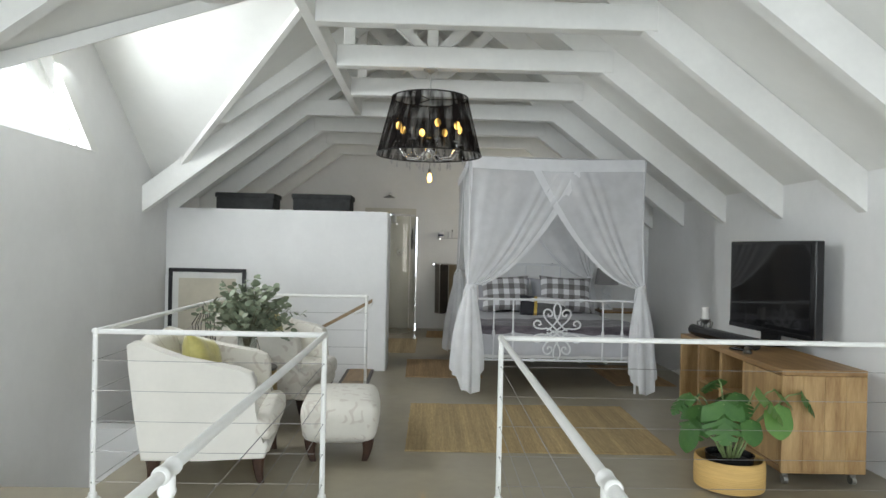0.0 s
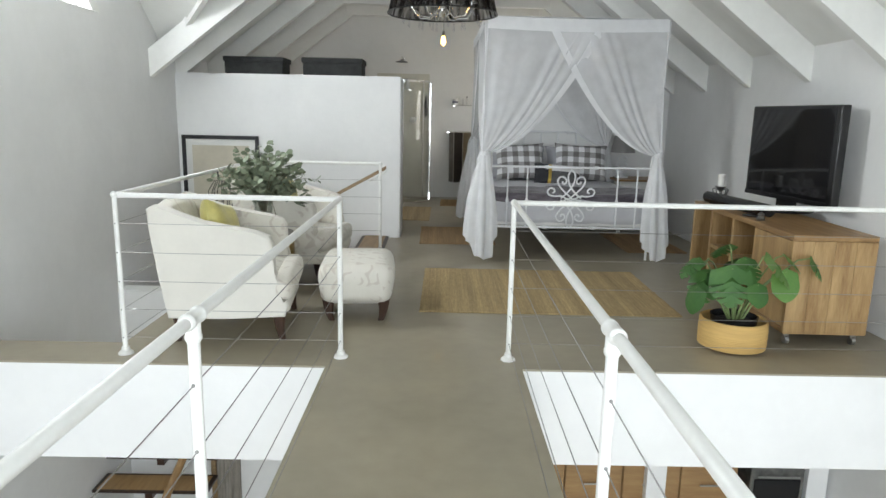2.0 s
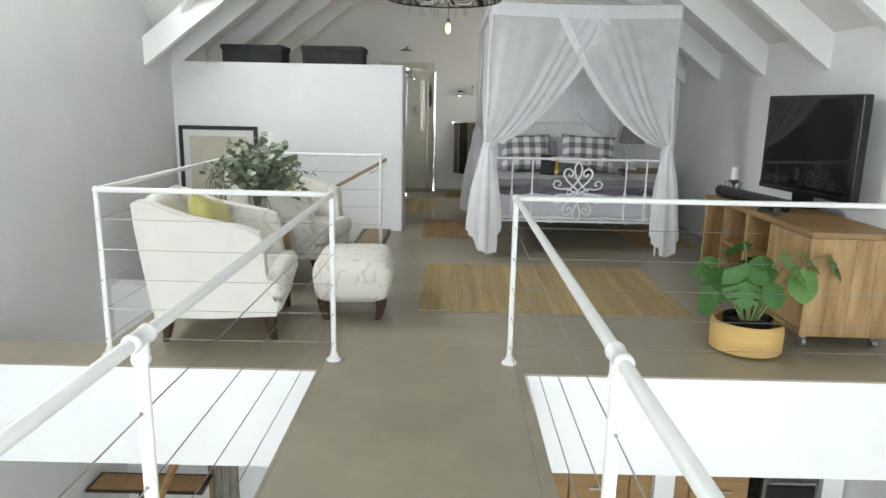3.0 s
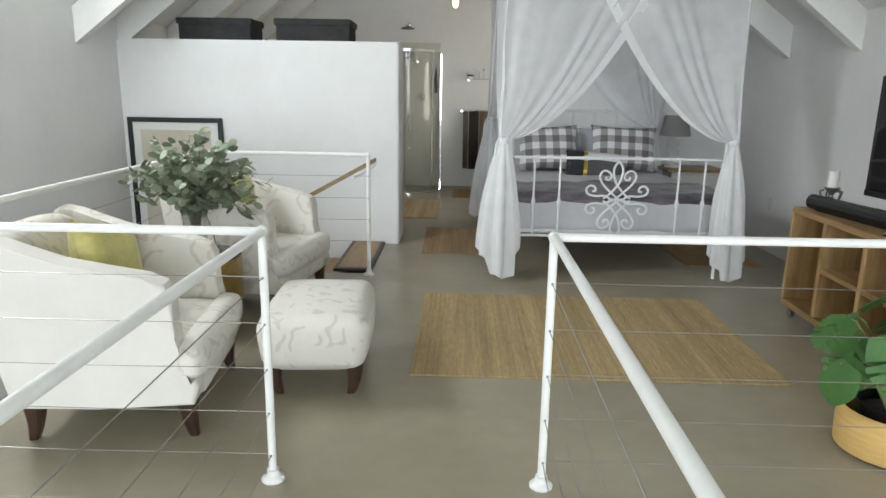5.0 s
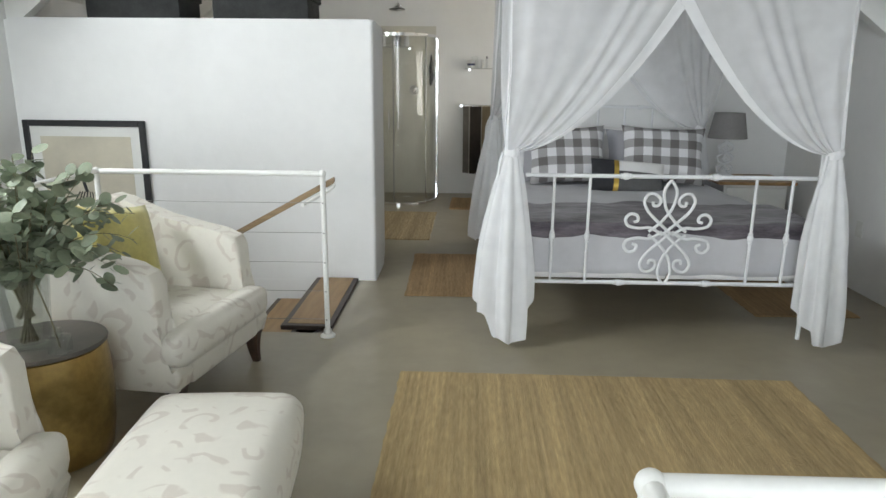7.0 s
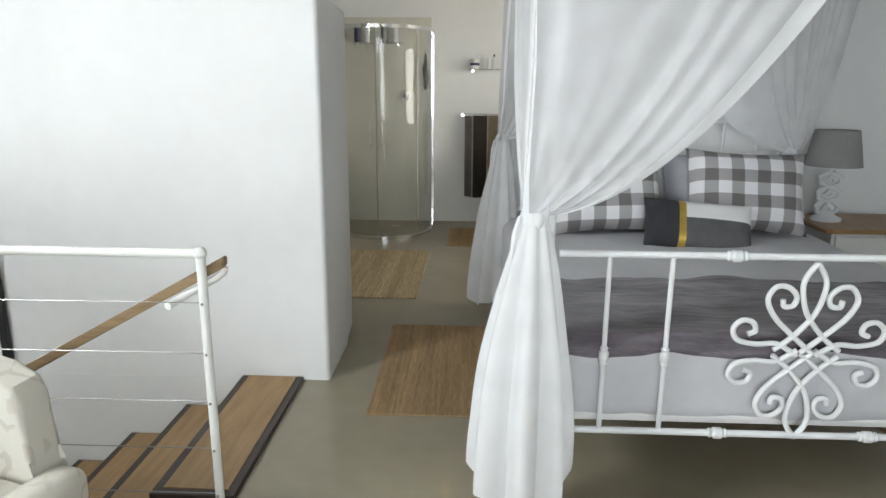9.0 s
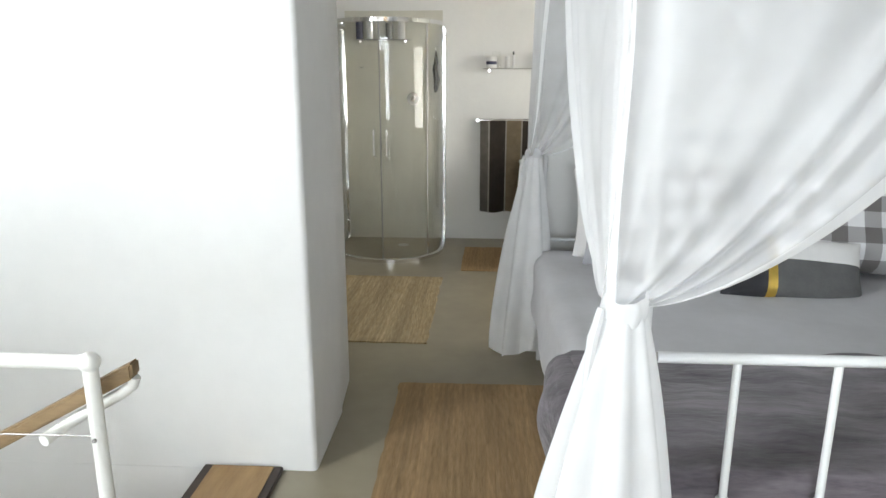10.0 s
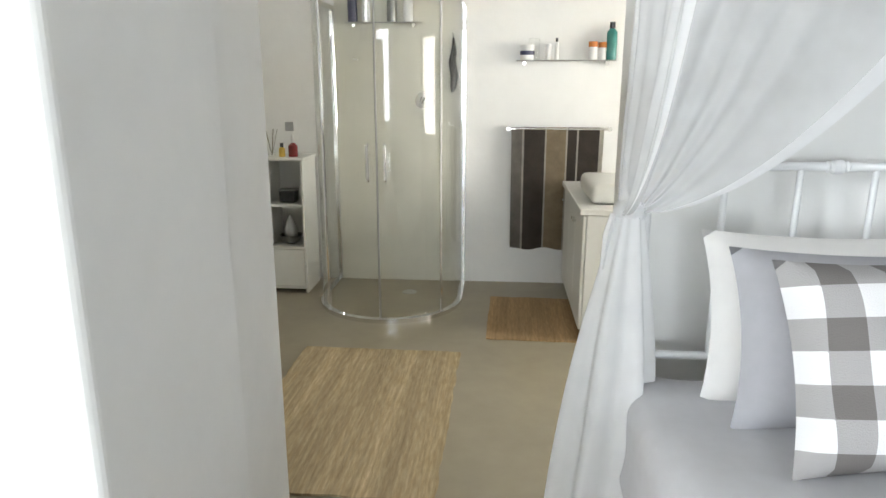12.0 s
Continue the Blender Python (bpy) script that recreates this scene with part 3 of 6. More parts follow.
def railing(runs, posts, tees, label):
    """Pipe railing: runs are chains of floor points, posts stand at points, tees are posts in mid run."""
    t = thing("railing", label, "railing", group="pipe railings")
    for run in runs:
        part("top_rail", tube(bmesh.new(), [(x, y, RH) for x, y in run], 0.0160, 14), M_rail, t, smooth=True)
        for a, b in zip(run, run[1:]):
            for z in CABLES:
                sag = 0.004
                mid = ((a[0] + b[0]) / 2, (a[1] + b[1]) / 2, z - sag)
                part("cable", tube(bmesh.new(), [(*a, z), mid, (*b, z)], 0.0019, 5), M_cable, t, "thin steel cable")
    for x, y in posts:
        p = part("post", tube(bmesh.new(), [(x, y, 0.0), (x, y, RH)], 0.0158, 14), M_rail, t, smooth=True)
        part("base_flange", lathe(bmesh.new(), [(0.046, 0.0), (0.046, 0.008), (0.038, 0.016), (0.026, 0.022), (0.024, 0.045)], 20, x, y), M_rail, p, smooth=True)
        b = bmesh.new()
        bmesh.ops.create_uvsphere(b, u_segments=14, v_segments=10, radius=0.0222, matrix=Matrix.Translation((x, y, RH)))
        part("elbow", b, M_rail, p, smooth=True)
        for z in CABLES:
            b = bmesh.new()
            bmesh.ops.create_uvsphere(b, u_segments=8, v_segments=6, radius=0.0052, matrix=Matrix.Translation((x, y - 0.019, z)))
            part("cable_ferrule", b, M_cable, p)
    for x, y, dx, dy in tees:
        p = part("post", tube(bmesh.new(), [(x, y, 0.0), (x, y, RH)], 0.0158, 14), M_rail, t, smooth=True)
        part("base_flange", lathe(bmesh.new(), [(0.046, 0.0), (0.046, 0.008), (0.038, 0.016), (0.026, 0.022), (0.024, 0.045)], 20, x, y), M_rail, p, smooth=True)
        b = bmesh.new()
        ends = [(-0.05, 0.0175), (-0.041, 0.0225), (-0.034, 0.0228), (-0.030, 0.0205), (0.030, 0.0205), (0.034, 0.0228), (0.041, 0.0225), (0.05, 0.0175)]
        tube(b, [(x + dx * k, y + dy * k, RH) for k, _ in ends], [q for _, q in ends], 16)
        tube(b, [(x, y, RH - 0.060), (x, y, RH - 0.052), (x, y, RH - 0.044), (x, y, RH - 0.040), (x, y, RH - 0.008)], [0.0172, 0.0215, 0.0215, 0.0195, 0.0195], 16)
        part("tee_fitting", b, M_rail, p, smooth=True)
        for z in CABLES:
            b = bmesh.new()
            bmesh.ops.create_uvsphere(b, u_segments=8, v_segments=6, radius=0.0052, matrix=Matrix.Translation((x, y - 0.019, z)))
            part("cable_ferrule", b, M_cable, p)
    return t


railing([[(-0.528, 4.058), (-0.537, 1.65), (-0.545, -0.85), (-0.55, -2.9)]], [], [(-0.537, 1.65, 0, 1), (-0.545, -0.85, 0, 1)], "white steel pipe railing with cables along the bridge")
railing([[(0.528, 4.058), (0.498, 1.60), (0.47, -0.85), (0.45, -2.9)]], [], [(0.498, 1.60, 0, 1), (0.47, -0.85, 0, 1)], "white steel pipe railing with cables along the bridge")
railing([[(-0.528, 4.058), (-1.878, 4.058), (-1.878, 7.09), (-0.545, 7.09)]], [(-0.528, 4.058), (-1.878, 4.058), (-1.878, 7.09), (-0.545, 7.09)], [], "white steel pipe railing with cables round the stair opening")
railing([[(0.528, 4.058), (3.27, 4.058)]], [(0.528, 4.058)], [], "white steel pipe railing with cables before the television corner")

# ---- stairs ----
st = thing("staircase", "oak stair treads with dark edging beside the partition", "staircase")
for k in range(8):
    x1 = -0.54 - 0.325 * k
    z = 0.022 - 0.18 * k
    y0, y1 = 7.2, 8.275
    tr = part("tread", bx(x1 - 0.33, x1, y0, y1, z - 0.03, z, 0.004, 1), M_edge, st, "dark edged oak stair tread")
    part("inlay", bx(x1 - 0.29, x1 - 0.035, y0 + 0.04, y1 - 0.012, z + 0.0005, z + 0.004), M_tread, tr, "honey-coloured oak tread board")
for k in range(6):
    y1 = 7.2 - 0.3 * k
    z = 0.022 - 0.18 * (7 + k)
    tr = part("tread", bx(-3.09, -2.02, y1 - 0.305, y1, z - 0.03, z, 0.004, 1), M_edge, st, "dark edged oak stair tread")
    part("inlay", bx(-3.05, -2.06, y1 - 0.29, y1 - 0.035, z + 0.0005, z + 0.004), M_tread, tr, "honey-coloured oak tread board")
for yy in (7.3, 8.1):
    s = bmesh.new()
    prism(s, [(-0.56, -0.02), (-0.56, -0.2), (-3.05, -1.58), (-3.05, -1.40)], "y", yy, yy + 0.05)
    part("stringer", s, M_darkwood, st, "dark wooden stringer under the treads")
for k in range(6):
    y1, z = 7.2 - 0.3 * k, 0.022 - 0.18 * (7 + k)
    part("bearer", bx(-2.62, -2.55, y1 - 0.27, y1 - 0.03, z - 0.11, z - 0.031, 0.003, 1), M_darkwood, st, "dark wooden block under the tread")
lo = bmesh.new()
tube(lo, [(-2.12, 5.95, -1.30), (-2.30, 5.50, -1.85), (-2.42, 5.20, -2.35)], 0.036, 8)
part("lower_rail", lo, M_mangoH, st, "honey-coloured wooden rail of the lower flight", smooth=True)
hr = thing("handrail", "brown wooden handrail sloping down beside the stair", "handrail")
h = bmesh.new()
p0, p1 = Vector((-0.49, 7.165, 0.975)), Vector((-2.3, 7.165, -0.03))
dirv = (p1 - p0)
A = [h.verts.new(p0 + Vector(o)) for o in ((0, -0.02, 0), (0, 0.02, 0), (0, 0.02, -0.038), (0, -0.02, -0.038))]
B = [h.verts.new(p1 + Vector(o)) for o in ((0, -0.02, 0), (0, 0.02, 0), (0, 0.02, -0.038), (0, -0.02, -0.038))]
for i in range(4):
    h.faces.new((A[i], A[(i + 1) % 4], B[(i + 1) % 4], B[i]))
h.faces.new(A[::-1])
h.faces.new(B)
bmesh.ops.bevel(h, geom=list(h.edges), offset=0.006, segments=2, affect="EDGES")
part("rail", h, M_handwood, hr)
part("end_bend", tube(bmesh.new(), [(-0.495, 7.165, 0.935), (-0.502, 7.165, 0.915), (-0.53, 7.165, 0.893), (-0.62, 7.165, 0.843), (-0.66, 7.13, 0.82), (-0.67, 7.09, 0.815)], 0.0135, 10), M_rail, hr, "white bent steel end of the handrail", smooth=True)
for x in (-1.3, -2.0):
    z = 0.955 + (x + 0.47) * 0.552
    part("bracket", tube(bmesh.new(), [(x, 7.09, z - 0.10), (x, 7.165, z - 0.075), (x, 7.165, z - 0.03)], 0.008, 8), M_rail, hr, smooth=True)

# ---- seating corner ----
def soft_box(x0, x1, y0, y1, z0, z1, r=0.05, puff=0.02, cuts=6):
    """An upholstered block with rounded edges and swollen faces."""
    b = bx(x0, x1, y0, y1, z0, z1)
    bmesh.ops.subdivide_edges(b, edges=list(b.edges), cuts=cuts, use_grid_fill=True)
    c = Vector(((x0 + x1) / 2, (y0 + y1) / 2, (z0 + z1) / 2))
    h = Vector(((x1 - x0) / 2, (y1 - y0) / 2, (z1 - z0) / 2))
    for v in b.verts:
        d = v.co - c
        q = Vector([max(-1, min(1, d[i] / h[i])) for i in range(3)])
        inner = Vector([max(-(h[i] - r), min(h[i] - r, d[i])) for i in range(3)])
        off = d - inner
        if off.length > 1e-6:
            d = inner + off.normalized() * r
        for i in range(3):
            if abs(q[i]) > 0.999:
                o = [q[j] for j in range(3) if j != i]
                d[i] += math.copysign(puff * (1 - o[0] ** 2) * (1 - o[1] ** 2), q[i])
        v.co = c + d
    return b


def side_panel(y0, y1):
    """The arm of the chair: high at the back, sweeping down to the front."""
    prof = [(-0.36, 0.17), (0.0, 0.165), (0.39, 0.17), (0.415, 0.25), (0.40, 0.285), (0.345, 0.31), (0.33, 0.48), (0.325, 0.66), (0.30, 0.71), (0.22, 0.738), (0.06, 0.768), (-0.12, 0.805), (-0.26, 0.855), (-0.36, 0.895), (-0.42, 0.912), (-0.455, 0.89), (-0.44, 0.75), (-0.40, 0.45), (-0.375, 0.30)]
    b = prism(bmesh.new(), prof, "y", y0, y1)
    bmesh.ops.bevel(b, geom=[e for e in b.edges if abs(e.verts[0].co.y - e.verts[1].co.y) < 1e-5], offset=0.022, segments=3, profile=0.6, affect="EDGES")
    return b


def leg(x, y, lean, h=0.18):
    """A sabre leg with soft corners, thick at the top, curving and tapering to the floor."""
    b = bmesh.new()
    rings = []
    for i in range(8):
        f = i / 7
        s = 0.046 - 0.026 * f ** 0.8
        cx, z = x + lean * (0.045 * f * f - 0.012 * math.sin(math.pi * f)), h * (1 - f)
        rings.append([b.verts.new((cx + s * u, y + s * v, z)) for u, v in ((-1, -0.6), (-0.6, -1), (0.6, -1), (1, -0.6), (1, 0.6), (0.6, 1), (-0.6, 1), (-1, 0.6))])
    for a, c in zip(rings, rings[1:]):
        for k in range(8):
            b.faces.new((a[k], a[(k + 1) % 8], c[(k + 1) % 8], c[k]))
    b.faces.new(rings[0][::-1])
    b.faces.new(rings[-1])
    return b


def armchair(at, rz, label, outer):
    t = thing("armchair", label, "armchair", group="armchairs by the drum table", at=at, rz=rz)
    part("arm", side_panel(-0.43, -0.31), outer, t, smooth=True)
    part("arm", side_panel(0.31, 0.43), M_damask, t, smooth=True)
    part("seat_base", bx(-0.35, 0.41, -0.315, 0.315, 0.172, 0.30, 0.02, 3), M_damask, t, smooth=True)
    part("seat_cushion", soft_box(-0.30, 0.34, -0.308, 0.308, 0.285, 0.44, 0.04, 0.022), M_damask, t, smooth=True)
    part("cushion_front", soft_box(0.30, 0.44, -0.425, 0.425, 0.275, 0.436, 0.055, 0.012, 12), M_damask, t, smooth=True)
    b = soft_box(-0.08, 0.08, -0.33, 0.33, 0.28, 0.875, 0.06, 0.025)
    for v in b.verts:
        v.co.x += -0.30 - 0.16 * (v.co.z - 0.3) - 0.02 * math.cos(v.co.y * 4)
        v.co.z += 0.03 * (1 - (v.co.y / 0.33) ** 2) * max(0, v.co.z - 0.5)
    part("backrest", b, M_damask, t, smooth=True)
    for x, y, ln in ((0.35, -0.36, 0.35), (0.35, 0.36, 0.35), (-0.30, -0.36, -0.35), (-0.30, 0.36, -0.35)):
        part("leg", leg(x, y, ln), M_darkwood, t, "dark stained tapered wooden leg", smooth=True)
    return t


def pillow(w, h, d, n=20, pinch=0.085):
    """A stuffed cushion lying in x and y, with drawn-in sides and pointed corners."""
    b = bmesh.new()
    top, bot = {}, {}
    for i in range(n + 1):
        for j in range(n + 1):
            u, v = 2 * i / n - 1, 2 * j / n - 1
            x = w / 2 * u * (1 - pinch * (1 - v * v) * abs(u))
            y = h / 2 * v * (1 - pinch * (1 - u * u) * abs(v))
            z = d / 2 * ((1 - u ** 4) * (1 - v ** 4)) ** 0.55
            z *= 1 + 0.12 * noise.noise((x * 7 + w * 9, y * 7, h * 5))
            top[i, j] = b.verts.new((x, y, z + 0.002))
            bot[i, j] = top[i, j] if i in (0, n) or j in (0, n) else b.verts.new((x, y, -z - 0.002))
    for i in range(n):
        for j in range(n):
            b.faces.new((top[i, j], top[i + 1, j], top[i + 1, j + 1], top[i, j + 1]))
            b.faces.new((bot[i, j], bot[i, j + 1], bot[i + 1, j + 1], bot[i + 1, j]))
    return b


def cushion(name, label, w, h, d, material, m, group=""):
    ob = part(name, pillow(w, h, d), material, smooth=True)
    ob.matrix_world = m
    return tagged(ob, label, "cushion", group)


# Near outer arm takes the washed-out copy of the same scroll cloth.
armchair((-1.37, 4.71, 0), 6, "cream scroll-patterned armchair with sloping arms before the railing", M_damaskLit)
armchair((-1.29, 6.41, 0), -10, "cream scroll-patterned armchair with sloping arms by the stairs", M_damask)
cushion("scatter_cushion", "pale yellow satin scatter cushion on the armchair", 0.44, 0.44, 0.17, M_yellow, pose(-1.45, 4.70, 0.675, 76, 14, 84), "yellow cushions")
cushion("scatter_cushion", "pale yellow satin scatter cushion on the armchair", 0.48, 0.48, 0.17, M_yellow, pose(-1.40, 6.36, 0.70, 74, 10, 74), "yellow cushions")

def ottoman_pad():
    """A thick upholstered pad with soft corners, drawn in towards its underside."""
    b = soft_box(-0.27, 0.27, -0.375, 0.375, 0.135, 0.425, 0.07, 0.022, 14)
    for v in b.verts:
        k = 0.93 + 0.07 * min(1.0, max(0.0, (v.co.z - 0.13) / 0.2))
        v.co.x, v.co.y = v.co.x * k, v.co.y * k
    return b


ot = thing("ottoman", "cream scroll-patterned upholstered footstool with dark legs", "footstool", at=(-0.545, 5.12, 0), rz=4)
part("cushion", ottoman_pad(), M_damask, ot, smooth=True)
for x, y, ln in ((0.20, -0.28, -0.45), (0.20, 0.28, -0.45), (-0.20, -0.28, 0.45), (-0.20, 0.28, 0.45)):
    part("leg", leg(x, y, ln, 0.16), M_darkwood, ot, "dark stained tapered wooden leg", smooth=True)

dt = thing("drum_table", "aged brass drum side table with a grey top", "side table", at=(-1.41, 5.72, 0))
part("drum", lathe(bmesh.new(), [(0.205, 0.0), (0.215, 0.01), (0.235, 0.12), (0.243, 0.25), (0.24, 0.38), (0.232, 0.475), (0.226, 0.48)], 48), M_brass, dt, smooth=True)
part("top", lathe(bmesh.new(), [(0.226, 0.481), (0.238, 0.483), (0.24, 0.492), (0.236, 0.5)], 48), M_drumtop, dt, smooth=True)

M_vase = glass("vase_glass", (0.90, 0.92, 0.91), 0.02, 0.09)

# glass vase with eucalyptus
VX, VY, VZ = -1.41, 5.66, 0.501
va = thing("vase", "square clear glass vase with water on the drum table", "vase", at=(VX, VY, VZ), rz=20)
b = bmesh.new()
for s0, s1, z0, z1 in ((0.058, 0.078, 0.0, 0.29),):
    o = [[b.verts.new((sx * s, sy * s, z)) for sx, sy in ((-1, -1), (1, -1), (1, 1), (-1, 1))] for s, z in ((s0, z0), (s1, z1), (s1 - 0.005, z1), (s0 - 0.005, z0 + 0.02))]
    for a, c in zip(o, o[1:]):
        for k in range(4):
            b.faces.new((a[k], a[(k + 1) % 4], c[(k + 1) % 4], c[k]))
    b.faces.new(o[0][::-1])
    b.faces.new(o[-1])
part("glass", b, M_vase, va)
bo = thing("bud_vase", "small square clear glass bottle on the drum table", "bottle", at=(VX + 0.15, VY - 0.06, VZ), rz=8)
b = bx(-0.035, 0.035, -0.035, 0.035, 0.0, 0.07, 0.01)
tube(b, [(0, 0, 0.07), (0, 0, 0.10)], 0.014, 10)
part("glass", b, M_vase, bo, smooth=True)
part("twig", tube(bmesh.new(), [(0, 0, 0.02), (-0.02, 0.0, 0.14), (-0.06, 0.01, 0.27)], 0.003, 5), M_stem, bo, "thin dry twig")

random.seed(5)
eu = thing("eucalyptus_bunch", "bushy bunch of grey-green eucalyptus branches in the vase", "plant", at=(VX, VY, VZ))


def disc_leaf(r, long):
    b = bmesh.new()
    n = 10
    rim = []
    for k in range(n):
        a = 2 * math.pi * k / n
        x, y = r * long * (1 - math.cos(a)), r * math.sin(a)
        rim.append(b.verts.new((x, y, 0.16 * r - 0.5 * (y * y) / r * 0.6 - 0.25 * (x - r * long) ** 2 / r)))
    c = b.verts.new((r * long, 0, -0.06 * r))
    for k in range(n):
        b.faces.new((c, rim[k], rim[(k + 1) % n]))
    me = bpy.data.meshes.new("leaf")
    for f in b.faces:
        f.smooth = True
    b.to_mesh(me)
    b.free()
    me.materials.append(M_leafE)
    return me


LEAVES = [disc_leaf(0.019, 1.15), disc_leaf(0.024, 1.25), disc_leaf(0.028, 1.2)]
bulk = bmesh.new()
for s in range(64):
    az = 2.39996 * s + random.uniform(-0.25, 0.25)
    el = radians(-14 + 102 * ((s * 0.4142) % 1.0) ** 0.62)
    length = random.uniform(0.26, 0.42) * (0.85 if el < 0.2 else 1.0 + 0.22 * math.sin(el))
    if s == 1:
        az, el, length = -0.15, 0.45, 0.50
    if s == 2:
        az, el, length = 3.0, 0.45, 0.46
    mouth = Vector((0.045 * math.cos(az), 0.045 * math.sin(az), 0.28))
    foot = 0.012 + 0.028 * ((s * 0.618) % 1.0)
    pts = [Vector((-foot * math.cos(az), -foot * math.sin(az), 0.022 + 0.10 * (s % 5 > 1))), mouth]
    for i in range(1, 8):
        f = i / 7
        h = length * f
        droop = 0.42 * length * math.cos(el) * f * f
        rise = 0.16 * math.cos(el) * (1 - (1 - f) ** 2)
        pts.append(mouth + Vector((h * math.cos(el) * math.cos(az), h * math.cos(el) * math.sin(az), h * math.sin(el) + rise - droop)))
    stem = part("stem", tube(bmesh.new(), pts, [0.0035 - 0.0025 * i / 8 for i in range(9)], 5), M_stem, eu, "slim brown stem")
    for i in range(15):
        f = 0.19 + 0.80 * i / 14
        k = min(7, int(f * 8))
        p = pts[k].lerp(pts[k + 1], f * 8 - k)
        turn = Euler((random.uniform(-0.9, 0.9), random.uniform(-1.0, 0.9), random.uniform(0, 6.3))).to_matrix().to_4x4()
        if s < 20:
            o = new("leaf", random.choice(LEAVES))
            o.parent = stem
            o.matrix_basis = Matrix.Translation(p) @ turn
        else:
            have = len(bulk.verts)
            bulk.from_mesh(random.choice(LEAVES))
            bulk.verts.ensure_lookup_table()
            bmesh.ops.transform(bulk, matrix=Matrix.Translation(p) @ turn, verts=bulk.verts[have:])
tagged(part("foliage", bulk, M_leafE, eu, "dense grey-green eucalyptus leaves", smooth=True), kind="stuff")

# framed print on the partition
pf = thing("picture", "large framed print in a black frame with a white mount", "picture", at=(-2.585, 8.272, 0.62))
W, H = 0.465, 0.60
for x0, x1, z0, z1 in ((-W, -W + 0.045, -H, H), (W - 0.045, W, -H, H), (-W + 0.046, W - 0.046, H - 0.045, H), (-W + 0.046, W - 0.046, -H, -H + 0.045)):
    part("frame_side", bx(x0, x1, -0.03, 0, z0, z1, 0.004, 1), M_frame, pf)
part("mount", bx(-W + 0.04, W - 0.04, -0.012, -0.004, -H + 0.04, H - 0.04), M_mount, pf, "white paper mount")
part("print", bx(-W + 0.12, W - 0.12, -0.016, -0.0125, -H + 0.12, H - 0.12), M_print, pf, "beige printed sheet")
for k in range(9):
    x = -0.16 + 0.035 * k
    part("ink_line", tube(bmesh.new(), [(x * 0.55, -0.017, 0.06), (x * 1.1 + 0.01 * math.sin(k * 2), -0.017, -0.08), (x + 0.012 * math.cos(k * 3), -0.017, -0.20), (x * 0.8, -0.017, -0.33)], 0.005, 4), M_ink, pf, "dark drawn line")
part("ink_line", tube(bmesh.new(), [(-0.03, -0.017, 0.06), (-0.05, -0.017, 0.14), (-0.045, -0.017, 0.2)], 0.012, 6), M_ink, pf, "dark drawn line")

# storage boxes on the partition
def storage_box(x0, x1, y0, y1, z, label):
    t = thing("storage_box", label, "storage box", group="boxes on the partition", at=((x0 + x1) / 2, (y0 + y1) / 2, z))
    w, d = (x1 - x0) / 2, (y1 - y0) / 2
    b = bx(-w + 0.015, w - 0.015, -d + 0.015, d - 0.015, 0, 0.17, 0.012, 2)
    part("body", b, M_greybox, t, smooth=True)
    b = bx(-w, w, -d, d, 0.145, 0.20, 0.012, 2)
    for v in b.verts:
        v.co.z += 0.008 * noise.noise((v.co.x * 6 + x0, v.co.y * 5, 1)) + (0.008 if v.co.z > 0.18 else 0) * math.sin(v.co.x * 9 + x0)
    part("lid", b, M_greybox, t, smooth=True)


storage_box(-2.55, -1.82, 8.36, 8.80, 1.956, "charcoal canvas storage box with a lid on the partition")
storage_box(-1.61, -0.87, 8.37, 8.80, 1.956, "charcoal canvas storage box with a lid on the partition")


# ---- rugs ----
def rug(x0, x1, y0, y1, material, label, rz=0, ribs="y", pitch=0.016, th=0.010):
    """A flat-woven rug with ribs and an uneven hem."""
    t = bmesh.new()
    cx, cy = (x0 + x1) / 2, (y0 + y1) / 2
    w, d = x1 - x0, y1 - y0
    nx, ny = max(8, int(w / pitch)), max(8, int(d / 0.03))
    g = []
    for j in range(ny + 1):
        row = []
        for i in range(nx + 1):
            x, y = -w / 2 + w * i / nx, -d / 2 + d * j / ny
            if i in (0, nx):
                x += 0.008 * noise.noise((y * 14 + cx, i, cy)) 
            if j in (0, ny):
                y += 0.006 * noise.noise((x * 11, j, cx))
            z = th + 0.0007 * (i % 2) + 0.0016 * noise.noise((x * 38 + cx, y * 1.3, 0.2)) + 0.003 * noise.noise((x * 3 + cx, y * 3, 0.5))
            row.append(t.verts.new((x, y, z)))
        g.append(row)
    for j in range(ny):
        for i in range(nx):
            t.faces.new((g[j][i], g[j][i + 1], g[j + 1][i + 1], g[j + 1][i]))
    edge = [e for e in t.edges if e.is_boundary]
    r = bmesh.ops.extrude_edge_only(t, edges=edge)
    for v in r["geom"]:
        if isinstance(v, bmesh.types.BMVert):
            v.co.z = 0.0015
    ob = part("rug", t, material)
    ob.matrix_world = pose(cx, cy, 0, 0, 0, rz)
    return tagged(ob, label, "rug", "jute rugs")


rug(-0.055, 2.0, 5.06, 6.57, M_rug, "large flat-woven natural jute rug on the screed", -0.5)
rug(-0.15, 0.76, 7.91, 9.13, M_mat, "small ribbed jute mat beside the bed", 0.6)
rug(-0.98, -0.05, 9.70, 11.15, M_matpale, "pale ribbed jute mat before the shower", -0.6)
rug(0.11, 0.70, 11.37, 12.2, M_mat, "small jute mat before the vanity", -1)
rug(2.25, 2.95, 7.6, 8.9, M_mat, "small ribbed jute mat beside the bed", 1)


